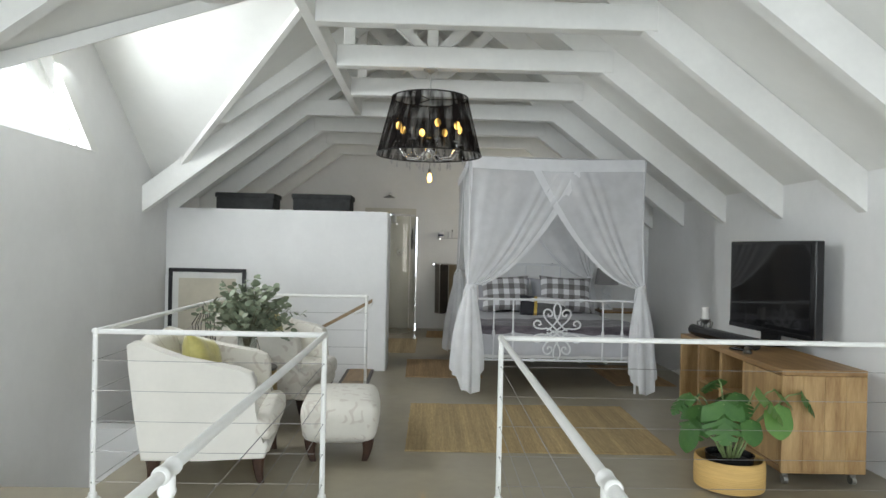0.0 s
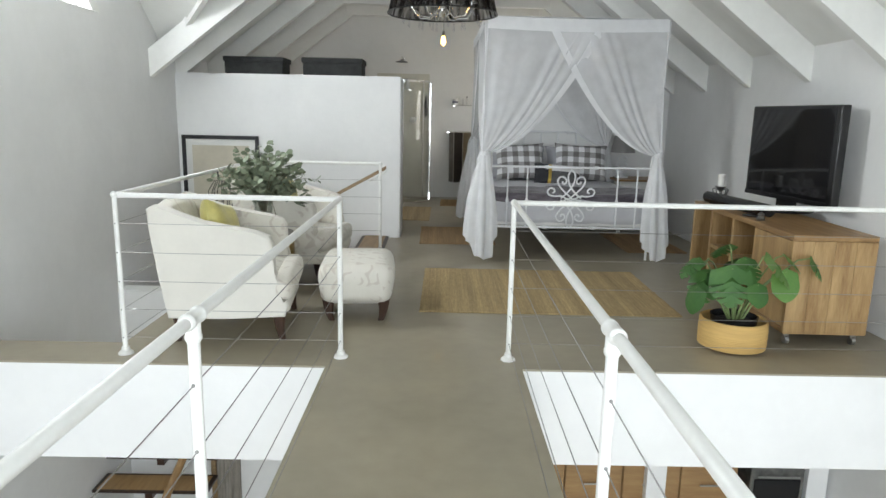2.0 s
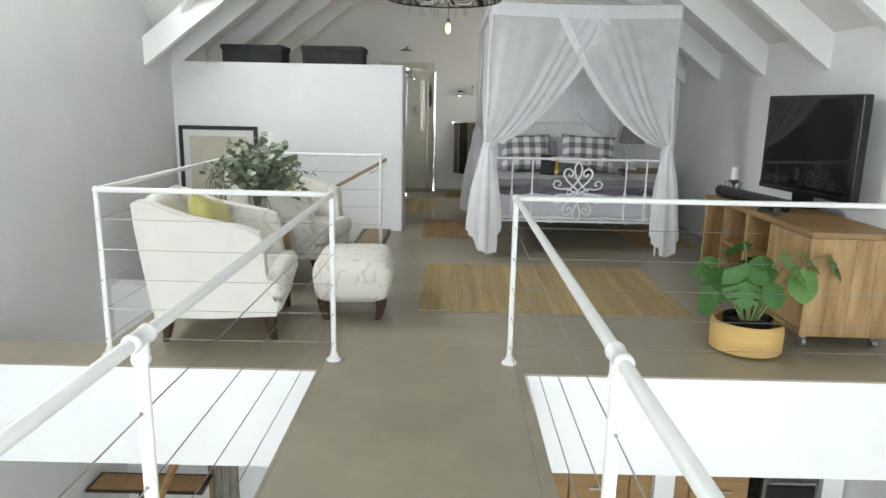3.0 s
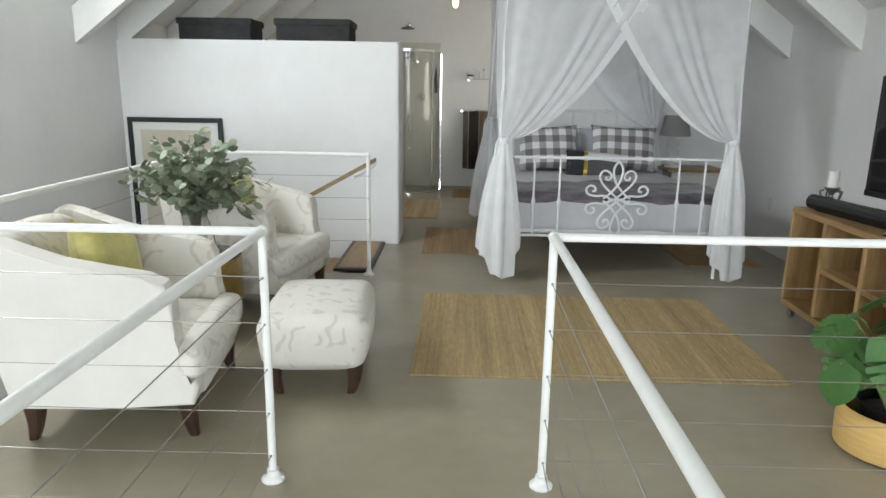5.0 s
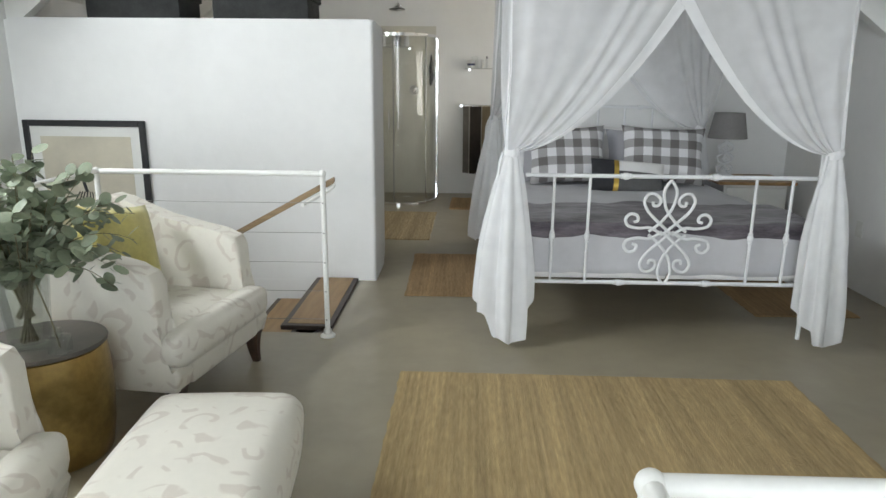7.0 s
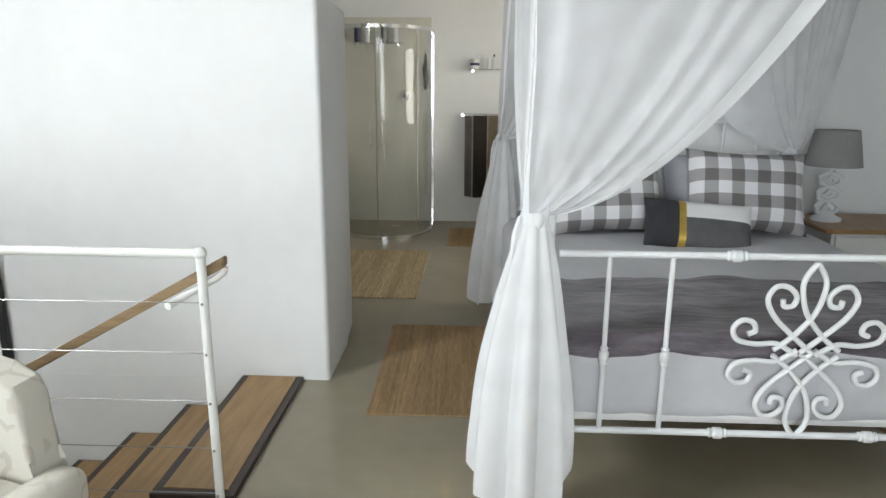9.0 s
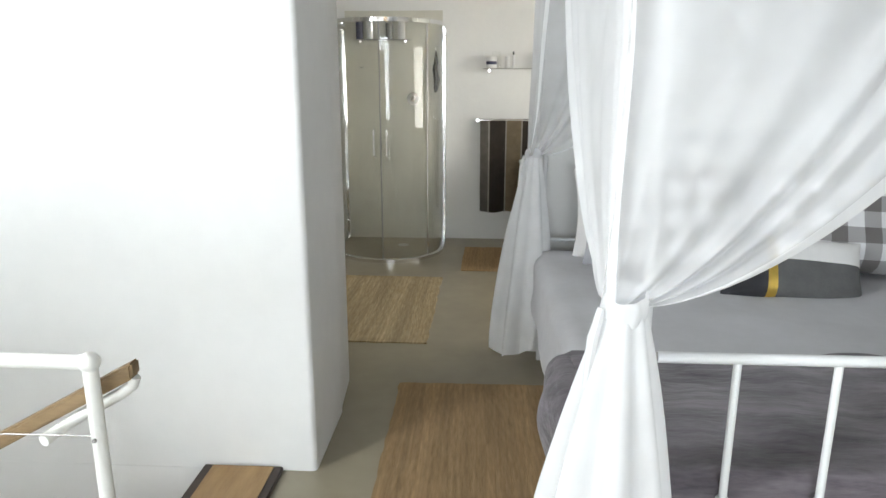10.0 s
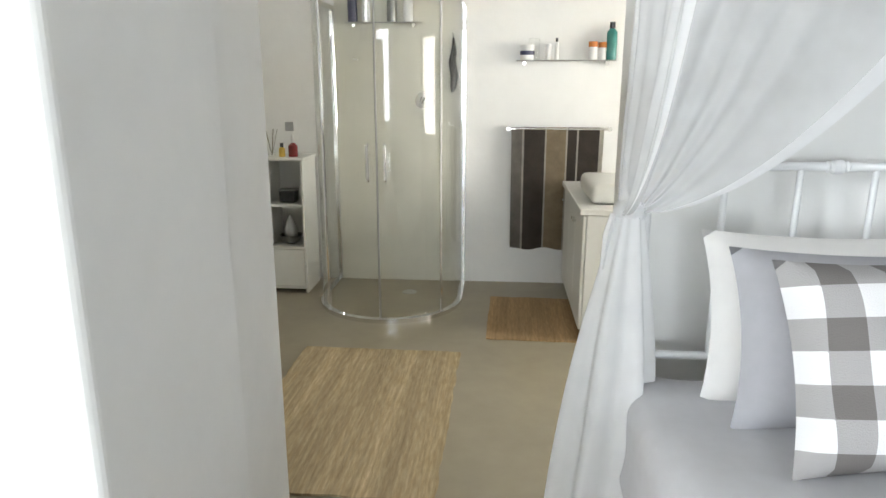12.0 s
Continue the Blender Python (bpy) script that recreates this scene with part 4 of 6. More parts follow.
# ---- television corner ----
cs = thing("media_console", "mango wood media console with open shelves on castors", "media console", at=(2.75, 5.35, 0), rz=-1)
CX, CY = 0.285, 0.93
part("top", bx(-CX, CX, -CY, CY, 0.735, 0.775, 0.004, 1), M_mangoH, cs)
part("bottom", bx(-CX, CX, -CY + 0.03, CY, 0.085, 0.125, 0.004, 1), M_mangoH, cs)
for k in range(4):
    xa = -CX + 0.1425 * k
    part("end_board", bx(xa, xa + 0.1415, -CY, -CY + 0.03, 0.085, 0.734, 0.002, 1), M_mango, cs)
part("end_board", bx(-CX, CX, CY - 0.03, CY - 0.001, 0.126, 0.734, 0.003, 1), M_mango, cs)
part("back_board", bx(CX - 0.02, CX - 0.002, -CY + 0.031, CY - 0.031, 0.126, 0.734), M_mango, cs)
for y in (-0.36, 0.05, 0.50):
    part("divider", bx(-CX + 0.004, CX - 0.022, y - 0.02, y + 0.02, 0.126, 0.734, 0.003, 1), M_mango, cs)
part("drawer", bx(-CX + 0.002, CX - 0.03, -CY + 0.035, -0.382, 0.13, 0.73, 0.003, 1), M_mango, cs, "wooden cupboard door panel")
part("shelf", bx(-CX + 0.004, CX - 0.022, -0.339, 0.029, 0.42, 0.45, 0.003, 1), M_mangoH, cs)
part("shelf", bx(-CX + 0.004, CX - 0.022, 0.071, 0.479, 0.42, 0.45, 0.003, 1), M_mangoH, cs)
for x in (-0.23, 0.23):
    for y in (-0.87, 0.87):
        c = part("castor", tube(bmesh.new(), [(x - 0.014, y, 0.03), (x + 0.014, y, 0.03)], 0.03, 16), M_steel, cs, "grey metal castor")
        part("fork", bx(x - 0.02, x + 0.02, y - 0.012, y + 0.012, 0.045, 0.084, 0.003, 1), M_steel, c)

ang = math.degrees(math.atan2(6.25 - 4.95, 2.95 - 3.10))
tv = thing("television", "large flat black television on a glossy stand", "television", at=(3.0, 5.70, 0.776), rz=ang + 180)
part("casing", bx(-0.57, 0.59, 0.0, 0.075, 0.09, 0.875, 0.012, 3), M_black, tv, smooth=True)
part("screen", bx(-0.53, 0.53, -0.004, 0.001, 0.135, 0.845), M_screen, tv, "dark glossy screen")
part("bezel_strip", bx(-0.56, 0.56, -0.010, -0.0045, 0.09, 0.13, 0.003, 1), M_black, tv)
part("neck", bx(-0.12, 0.12, 0.02, 0.055, 0.015, 0.095, 0.006, 1), M_black, tv)
part("base", lathe(bmesh.new(), [(0.24, 0.0), (0.25, 0.004), (0.24, 0.012), (0.10, 0.018)], 40), M_black, tv, "glossy black stand plate", smooth=True)
sb = thing("soundbar", "long black soundbar before the television", "soundbar", at=(2.62, 5.72, 0.776), rz=ang + 180)
b = tube(bmesh.new(), [(-0.48, 0, 0.05), (0.48, 0, 0.05)], 0.05, 16)
part("body", b, M_black, sb, smooth=True)
part("foot", bx(-0.4, 0.4, -0.03, 0.03, 0.0, 0.01), M_black, sb)
ch = thing("candle_holder", "dark wrought candle holder with a white pillar candle", "candle holder", at=(2.66, 6.16, 0.776))
part("stand", lathe(bmesh.new(), [(0.045, 0), (0.045, 0.008), (0.014, 0.02), (0.02, 0.06), (0.012, 0.10), (0.042, 0.135), (0.05, 0.15)], 20), M_silver, ch, smooth=True)
for k in range(5):
    a = k * 1.257
    part("scroll", tube(bmesh.new(), [(0.02 * math.cos(a), 0.02 * math.sin(a), 0.05), (0.06 * math.cos(a), 0.06 * math.sin(a), 0.08), (0.07 * math.cos(a), 0.07 * math.sin(a), 0.12), (0.045 * math.cos(a), 0.045 * math.sin(a), 0.13)], 0.006, 6), M_silver, ch, smooth=True)
part("candle", lathe(bmesh.new(), [(0.033, 0.151), (0.034, 0.155), (0.034, 0.255), (0.028, 0.26)], 18), M_candle, ch, "white wax pillar candle", smooth=True)
rc = thing("remote_control", "small dark remote control on the console", "remote control", at=(2.55, 5.25, 0.776), rz=30)
part("body", bx(-0.025, 0.025, -0.08, 0.08, 0, 0.018, 0.006, 2), M_black, rc)
ms = thing("ornament", "small metal ornament on the console top", "ornament", at=(2.53, 5.08, 0.776))
part("body", lathe(bmesh.new(), [(0.028, 0), (0.035, 0.015), (0.02, 0.03), (0.026, 0.045), (0.01, 0.06)], 14), M_silver, ms, smooth=True)

# monstera in its basket
random.seed(11)
mo = thing("monstera", "green monstera plant in a mustard woven basket", "plant", at=(2.09, 4.40, 0))
bsk = part("basket", lathe(bmesh.new(), [(0.165, 0.0), (0.195, 0.012), (0.215, 0.06), (0.222, 0.13), (0.215, 0.195), (0.208, 0.205), (0.198, 0.195), (0.195, 0.12)], 40, cap=False), M_basket, mo, "mustard-coloured woven basket", smooth=True)
b = bmesh.new()
for k in range(16):
    lathe(b, [(0.2165 + 0.003 * math.sin(math.pi * (0.02 + k * 0.012) / 0.2), 0.018 + k * 0.0115), (0.2185 + 0.003 * math.sin(math.pi * (0.02 + k * 0.012) / 0.2), 0.0235 + k * 0.0115), (0.2165 + 0.003 * math.sin(math.pi * (0.02 + k * 0.012) / 0.2), 0.029 + k * 0.0115)], 40, cap=False)
part("weave_rib", b, M_basket, bsk, smooth=True)
part("inner_pot", lathe(bmesh.new(), [(0.13, 0.02), (0.15, 0.21), (0.155, 0.225), (0.145, 0.225), (0.14, 0.19)], 28, cap=False), M_black, mo, "black plastic nursery pot", smooth=True)
part("soil", lathe(bmesh.new(), [(0.142, 0.18), (0.10, 0.192), (0.04, 0.196)], 24), M_soil, mo, smooth=True)


def monstera_leaf(size, cuts):
    """A heart-shaped leaf with deep slits, drooping to its tip."""
    b = bmesh.new()
    n = 40
    mid = [b.verts.new((size * (-0.12 + 1.12 * i / 10), 0, -0.25 * size * (i / 10) ** 2)) for i in range(11)]
    for sgn in (-1, 1):
        prev = None
        for i in range(n + 1):
            f = i / n
            x = size * (-0.22 * math.sin(math.pi * min(1, f * 3)) * (1 if f < 0.33 else 0) + 1.0 * f)
            wd = size * 0.56 * (math.sin(math.pi * (0.14 + 0.86 * f) ** 0.85) ** 0.75 if f < 1 else 0)
            slit = cuts and 0.25 < f < 0.9 and (i % 7) in (0, 1)
            w2 = wd * (0.36 if slit else 1.0)
            z = -0.25 * size * f * f + 0.10 * w2 - 0.55 * w2 * w2 / size
            v = b.verts.new((x + 0.22 * w2, sgn * w2, z))
            m = mid[min(10, int(f * 10))]
            m2 = mid[min(10, int((i + 1) / n * 10))]
            if prev is not None:
                if prev[1] is m:
                    b.faces.new((m, prev[0], v))
                else:
                    b.faces.new((prev[1], prev[0], v, m))
            prev = (v, m)
    return b


spec = [(-0.22, -0.02, 0.52, 0.22, 215, 62, 1, 0), (-0.27, 0.03, 0.60, 0.17, 190, 38, 1, 0), (-0.29, -0.04, 0.42, 0.18, 205, 68, 0, 0), (-0.10, -0.12, 0.57, 0.25, 262, 66, 1, 0), (-0.05, 0.08, 0.69, 0.16, 110, 32, 1, 0), (0.02, -0.04, 0.62, 0.17, 290, 45, 1, 0), (0.15, -0.08, 0.66, 0.25, 318, 42, 1, 1), (0.27, -0.10, 0.55, 0.20, 285, 70, 0, 1), (0.31, 0.02, 0.64, 0.16, 345, 36, 1, 1), (0.47, -0.02, 0.63, 0.17, 335, 52, 1, 0), (0.07, -0.15, 0.47, 0.15, 275, 62, 0, 0), (-0.17, 0.12, 0.58, 0.17, 150, 34, 1, 0), (0.06, 0.15, 0.58, 0.18, 80, 38, 1, 0)]
for x, y, z, size, az, pitch, cuts, young in spec:
    s = part("stalk", tube(bmesh.new(), [(x * 0.12, y * 0.12, 0.19), (x * 0.38, y * 0.38, 0.19 + (z - 0.19) * 0.55), (x * 0.8, y * 0.8, z * 0.97), (x, y, z)], [0.008, 0.007, 0.0055, 0.0045], 7), M_petiole, mo, "pale green leaf stalk", smooth=True)
    lf = part("leaf", monstera_leaf(size, cuts), M_leafY if young else M_leafM, s, "bright young split leaf" if young else "dark green split leaf", smooth=True)
    lf.matrix_basis = pose(x, y, z, random.uniform(-14, 14), pitch, az)

# ---- canopy bed ----
BX0, BX1, BF, BH = 0.64, 2.34, 7.2, 9.5
bed = thing("bed", "white iron canopy bed with scrolled footboard, made up in grey", "bed")


def bar(name, pts, r, parent, n=10, label=""):
    return part(name, tube(bmesh.new(), pts, r, n), M_iron, parent, label, smooth=True)


def knuckle(p, axis, parent, r=0.021):
    """A cast collar on a bar."""
    p = Vector(p)
    d = Vector(axis)
    prof = [(-0.034, 0.6), (-0.028, 0.85), (-0.02, 0.65), (-0.012, 1.0), (0.012, 1.0), (0.02, 0.65), (0.028, 0.85), (0.034, 0.6)]
    part("knuckle", tube(bmesh.new(), [p + d * a for a, _ in prof], [r * q for _, q in prof], 12), M_iron, parent, smooth=True)


fb = bar("footboard", [(BX0, BF, 0.995), (BX1, BF, 0.995)], 0.0125, bed)
bar("footboard_rail", [(BX0, BF, 0.345), (BX1, BF, 0.345)], 0.0125, bed)
for x in (1.228, 1.75):
    knuckle((x, BF, 0.995), (1, 0, 0), fb)
    knuckle((x, BF, 0.345), (1, 0, 0), fb)
for x in (0.81, 1.02, 1.99, 2.20):
    s = bar("spindle", [(x, BF, 0.345), (x, BF, 0.995)], 0.009, bed)
    knuckle((x, BF, 0.63), (0, 0, 1), s, 0.018)
CXS, CZS = 1.495, 0.655


def scroll(pts, parent, r=0.0095):
    """A forged scroll through points, smoothed, about the ornament's centre."""
    P = [Vector((CXS + x, BF, CZS + z)) for x, z in pts]
    out = []
    for i in range(len(P) - 1):
        p0, p1, p2, p3 = P[max(i - 1, 0)], P[i], P[i + 1], P[min(i + 2, len(P) - 1)]
        for k in range(8):
            t = k / 8
            out.append(0.5 * (2 * p1 + (p2 - p0) * t + (2 * p0 - 5 * p1 + 4 * p2 - p3) * t * t + (3 * p1 - p0 - 3 * p2 + p3) * t ** 3))
    out.append(P[-1])
    part("scroll", tube(bmesh.new(), out, r, 8), M_iron, parent, smooth=True)


for sx in (-1, 1):
    for sz in (-1, 1):
        def q(*a):
            return [(sx * x, sz * z) for x, z in a]
        # pointed loop at the middle
        scroll(q((0.0, 0.32), (0.032, 0.27), (0.036, 0.22), (0.012, 0.14), (-0.05, 0.06), (-0.11, 0.01)), fb)
        # large heart scroll
        scroll(q((-0.02, 0.0), (0.06, 0.07), (0.12, 0.13), (0.148, 0.19), (0.125, 0.235), (0.085, 0.235), (0.055, 0.205), (0.062, 0.172), (0.092, 0.168), (0.098, 0.192)), fb)
        # outer curl
        scroll(q((0.03, -0.01), (0.10, 0.032), (0.17, 0.03), (0.235, 0.045), (0.252, 0.085), (0.225, 0.115), (0.188, 0.108), (0.178, 0.078), (0.202, 0.066)), fb)
# headboard
hb = bar("headboard", [(BX0, BH, 1.32), (BX1, BH, 1.32)], 0.0135, bed)
bar("headboard_rail", [(BX0, BH, 0.72), (BX1, BH, 0.72)], 0.0125, bed)
for x in (0.83, 1.04, 1.25, 1.49, 1.73, 1.98, 2.2):
    bar("spindle", [(x, BH, 0.72), (x, BH, 1.32)], 0.010, bed)
for x in (1.14, 1.86):
    knuckle((x, BH, 1.32), (1, 0, 0), hb)
TOPZ = 2.49
for x in (BX0 - 0.03, BX1 + 0.01):
    for y in (BF, BH):
        bar("post", [(x, y, 0.0), (x, y, TOPZ)], 0.013, bed)
    bar("canopy_rail", [(x, BF, TOPZ), (x, BH, TOPZ)], 0.010, bed)
    part("side_rail", bx(x - 0.012, x + 0.012, BF, BH, 0.30, 0.35, 0.004, 1), M_iron, bed)
for y in (BF, BH):
    bar("canopy_rail", [(BX0 - 0.03, y, TOPZ), (BX1 + 0.01, y, TOPZ)], 0.010, bed)


def quilt(x0, x1, y0, y1, z0, z1, r, wob, hang=0.0, seed=0.0, n=44):
    """Bedding laid over the mattress, with soft edges and creases."""
    b = bx(x0, x1, y0, y1, z0, z1)
    bmesh.ops.subdivide_edges(b, edges=list(b.edges), cuts=n, use_grid_fill=True)
    c = Vector(((x0 + x1) / 2, (y0 + y1) / 2, (z0 + z1) / 2))
    h = Vector(((x1 - x0) / 2, (y1 - y0) / 2, (z1 - z0) / 2))
    for v in b.verts:
        d = v.co - c
        inner = Vector([max(-(h[i] - r), min(h[i] - r, d[i])) for i in range(3)])
        off = d - inner
        if off.length > 1e-6:
            d = inner + off.normalized() * r
        p = c + d
        k = wob * (noise.noise((p.x * 3 + seed, p.y * 3, p.z * 5)) + 0.5 * noise.noise((p.x * 9, p.y * 7 + seed, p.z * 4)))
        low = max(0.0, (z1 - p.z) / (z1 - z0))
        p += Vector((math.copysign(hang * low * low, d.x) if abs(d.x) > h.x - r else 0, 0, 0))
        out = off.normalized() if off.length > 1e-6 else Vector((0, 0, 1))
        v.co = p + out * k
    return b


part("mattress", bx(0.63, 2.34, 7.24, 9.46, 0.35, 0.60, 0.03), M_white, bed, "white mattress below the sheets")
part("bedspread", quilt(0.555, 2.41, 7.222, 9.44, 0.36, 0.69, 0.075, 0.012, 0.035), M_sheet, bed, "smooth pale grey bedspread", smooth=True)
th = thing("throw", "folded dark mauve-grey plush throw across the bed foot", "throw")
part("top_layer", quilt(0.535, 2.43, 7.214, 7.93, 0.60, 0.716, 0.045, 0.022, 0.03, 4.2, 64), M_throw, th, smooth=True)
fold = quilt(0.485, 0.575, 7.27, 7.90, 0.40, 0.705, 0.04, 0.035, 0.0, 9.1, 26)
for v in fold.verts:
    sag = (0.70 - v.co.z) / 0.3
    v.co.x -= 0.035 * math.sin(math.pi * min(1.0, max(0.0, sag))) * (1 + 0.5 * math.sin(v.co.y * 19))
    v.co.z += 0.05 * sag * math.sin(v.co.y * 11 + 1)
part("hanging_fold", fold, M_throw, th, "bunched plush cloth hanging over the bed side", smooth=True)

# pillows, from the headboard forward
for x in (1.12, 1.86):
    cushion("pillow", "white cotton pillow against the headboard", 0.76, 0.50, 0.18, M_white, pose(x, 9.33, 0.91, 76, 0, 0), "bed pillows")
    cushion("pillow", "plain grey cotton pillow on the bed", 0.74, 0.48, 0.19, M_greypil, pose(x + 0.02, 9.17, 0.91, 72, 0, 0), "bed pillows")
cushion("pillow", "grey and white gingham pillow on the bed", 0.66, 0.50, 0.20, M_gingham, pose(1.145, 8.97, 0.935, 68, -2, 3), "gingham pillows")
cushion("pillow", "grey and white gingham pillow on the bed", 0.70, 0.50, 0.20, M_gingham, pose(1.95, 8.98, 0.94, 68, 2, -3), "gingham pillows")
lum = thing("lumbar_cushion", "oblong cushion in charcoal, white and grey with gold ribbon", "cushion")
lum.matrix_world = pose(1.60, 8.70, 0.785, 60, 4, -2)
me_parts = {"dark_panel": (M_charcoal, lambda c: c.x < -0.115), "gold_ribbon": (M_gold, lambda c: -0.115 <= c.x < -0.075), "white_panel": (M_white, lambda c: c.x >= -0.075 and c.y > 0.03), "grey_panel": (M_midgrey, lambda c: c.x >= -0.075 and c.y <= 0.03)}
for nm, (mm, test) in me_parts.items():
    pb = pillow(0.60, 0.29, 0.13, 30, 0.04)
    pb.faces.ensure_lookup_table()
    bmesh.ops.delete(pb, geom=[f for f in pb.faces if not test(f.calc_center_median())], context="FACES")
    part(nm, pb, mm, lum, nm.replace("_", " ") + " of the cushion", smooth=True)

# ---- voile canopy ----
cp = thing("bed_canopy", "sheer white voile bed canopy tied back at the posts", "bed canopy")
OX0, OX1, OY0, OY1, OZ = BX0 - 0.105, BX1 + 0.035, BF - 0.07, BH - 0.12, 2.50
TIEZ = 1.14


def curtain(corner, along, span, outward, seed, share=0.68, tie=TIEZ, cloth=None):
    """One tied-back panel hanging between the top edge and the tie at its post."""
    b = bmesh.new()
    nu, nv = 84, 30
    cx, cy = corner
    ax, ay = along
    ox, oy = outward
    g = []
    for j in range(nv + 1):
        v = j / nv
        row = []
        for i in range(nu + 1):
            u = i / nu
            top = -0.03 + u * (span * share + 0.03)
            p = 1.0 + 0.75 * u
            drop = 1 - (1 - v) ** p
            bunch = (u - 0.45) * 0.08
            s = top + (bunch - top) * v
            belly = 0.05 * math.sin(math.pi * v) * (1 - u)
            s += belly * 0.4
            z = OZ - (OZ - tie) * drop
            f = 13 * u + 2.2 * math.sin(7 * u + seed) + 1.3 * noise.noise((u * 5 + seed, v * 1.4, 0))
            amp = 0.003 + 0.007 * min(1, v * 3) * (1 - 0.25 * v)
            o = amp * math.sin(f * 1.9) + 0.012 * noise.noise((u * 4, v * 3, seed)) + 0.02 * v
            row.append(b.verts.new((cx + ax * s + ox * o, cy + ay * s + oy * o, z)))
        g.append(row)
    for j in range(nv):
        for i in range(nu):
            b.faces.new((g[j][i], g[j][i + 1], g[j + 1][i + 1], g[j + 1][i]))
    edge = [[v.co.copy() for v in row[-7:]] for row in g]
    panel = part("curtain", b, cloth or M_voile, cp, "sheer tied-back voile panel", smooth=True)
    # stitched hem along the free edge
    hm = bmesh.new()
    L = []
    for j in range(nv + 1):
        L.append([hm.verts.new(q + Vector((ox, oy, 0)) * 0.003) for q in edge[j]])
    for a, c in zip(L, L[1:]):
        for k in range(len(a) - 1):
            hm.faces.new((a[k], a[k + 1], c[k + 1], c[k]))
    part("hem", hm, M_voile2, panel, "doubled hem of the panel", smooth=True)


def tail(x, y, lean, width, seed, z_end=0.015, tie=TIEZ, step=0.0):
    """The gathered cloth below the tie, flaring to the floor."""
    b = bmesh.new()
    nu, nv = 72, 26
    g = []
    for j in range(nv + 1):
        v = j / nv
        r = 0.037 + width * (1 - (1 - v) ** 1.7) * (1 - 0.18 * v * v)
        row = []
        for i in range(nu):
            a = 2 * math.pi * i / nu
            k = 1 + (0.10 + 0.16 * v) * math.sin(a * 7 + seed + 1.2 * noise.noise((a * 0.6, v * 2, seed))) + 0.10 * noise.noise((math.cos(a) * 2, math.sin(a) * 2, v * 2 + seed))
            ze = z_end + 0.05 * (0.5 + 0.5 * math.sin(a * 2 + seed)) + 0.03 * (0.5 + 0.5 * math.sin(a * 7 + seed))
            away = abs(math.remainder(a + math.pi / 2 - 0.25, 2 * math.pi))
            ze += step * (0.8 + 0.2 * math.sin(a * 3)) * min(1.0, max(0.0, (away - 0.75) / 0.22))
            z = tie + (ze - tie) * v
            row.append(b.verts.new((x + lean[0] * v + r * k * math.cos(a), y + lean[1] * v + 0.85 * r * k * math.sin(a), z)))
        g.append(row)
    for j in range(nv):
        for i in range(nu):
            b.faces.new((g[j][i], g[j][(i + 1) % nu], g[j + 1][(i + 1) % nu], g[j + 1][i]))
    tl = part("curtain_tail", b, M_voile2, cp, "gathered voile falling to the floor", smooth=True)
    kb = bmesh.new()
    prev = None
    for j in range(7):
        zz = -0.026 + 0.052 * j / 6
        rr = 0.038 + 0.008 * (1 - (zz / 0.026) ** 2)
        ring = [kb.verts.new((x + rr * (1 + 0.05 * math.sin(9 * q + seed + zz * 40)) * math.cos(q), y + 0.92 * rr * (1 + 0.05 * math.sin(9 * q + seed)) * math.sin(q), tie + zz + 0.014 * math.sin(q + seed))) for q in (2 * math.pi * k / 36 for k in range(36))]
        if prev:
            for k in range(36):
                kb.faces.new((prev[k], prev[(k + 1) % 36], ring[(k + 1) % 36], ring[k]))
        prev = ring
    part("tie", kb, M_voile2, tl, "knotted voile tie", smooth=True)
    part("tie_end", tube(bmesh.new(), [(x - 0.05, y - 0.02, tie), (x - 0.065, y - 0.03, tie - 0.06), (x - 0.075, y - 0.035, tie - 0.16)], [0.008, 0.012, 0.006], 6), M_voile2, tl, smooth=True)


corners = {"fl": (OX0, OY0), "fr": (OX1, OY0), "bl": (OX0, OY1), "br": (OX1, OY1)}
SX, SY = OX1 - OX0, OY1 - OY0
curtain(corners["fl"], (1, 0), SX, (0, -1), 1.0)
curtain(corners["fr"], (-1, 0), SX, (0, -1), 2.3)
curtain(corners["bl"], (1, 0), SX, (0, -1), 3.1, 0.68, 1.2)
curtain(corners["br"], (-1, 0), SX, (0, -1), 4.7)
curtain(corners["fl"], (0, 1), SY, (-1, 0), 5.9, 0.64, TIEZ, M_voile3)
curtain(corners["bl"], (0, -1), SY, (-1, 0), 6.4, 0.40, 1.2)
curtain(corners["fr"], (0, 1), SY, (1, 0), 7.2, 0.30)
curtain(corners["br"], (0, -1), SY, (1, 0), 8.8, 0.30)
tail(OX0 + 0.01, OY0 - 0.02, (-0.03, -0.04), 0.132, 0.4, step=0.2)
tail(OX1 - 0.01, OY0 - 0.02, (0.03, -0.02), 0.108, 1.9, step=0.13)
tail(OX0, OY1, (-0.05, 0.0), 0.12, 3.3, 0.09, 1.2)
tail(OX1 + 0.0, OY1, (0.03, 0.03), 0.12, 5.0, 0.1)
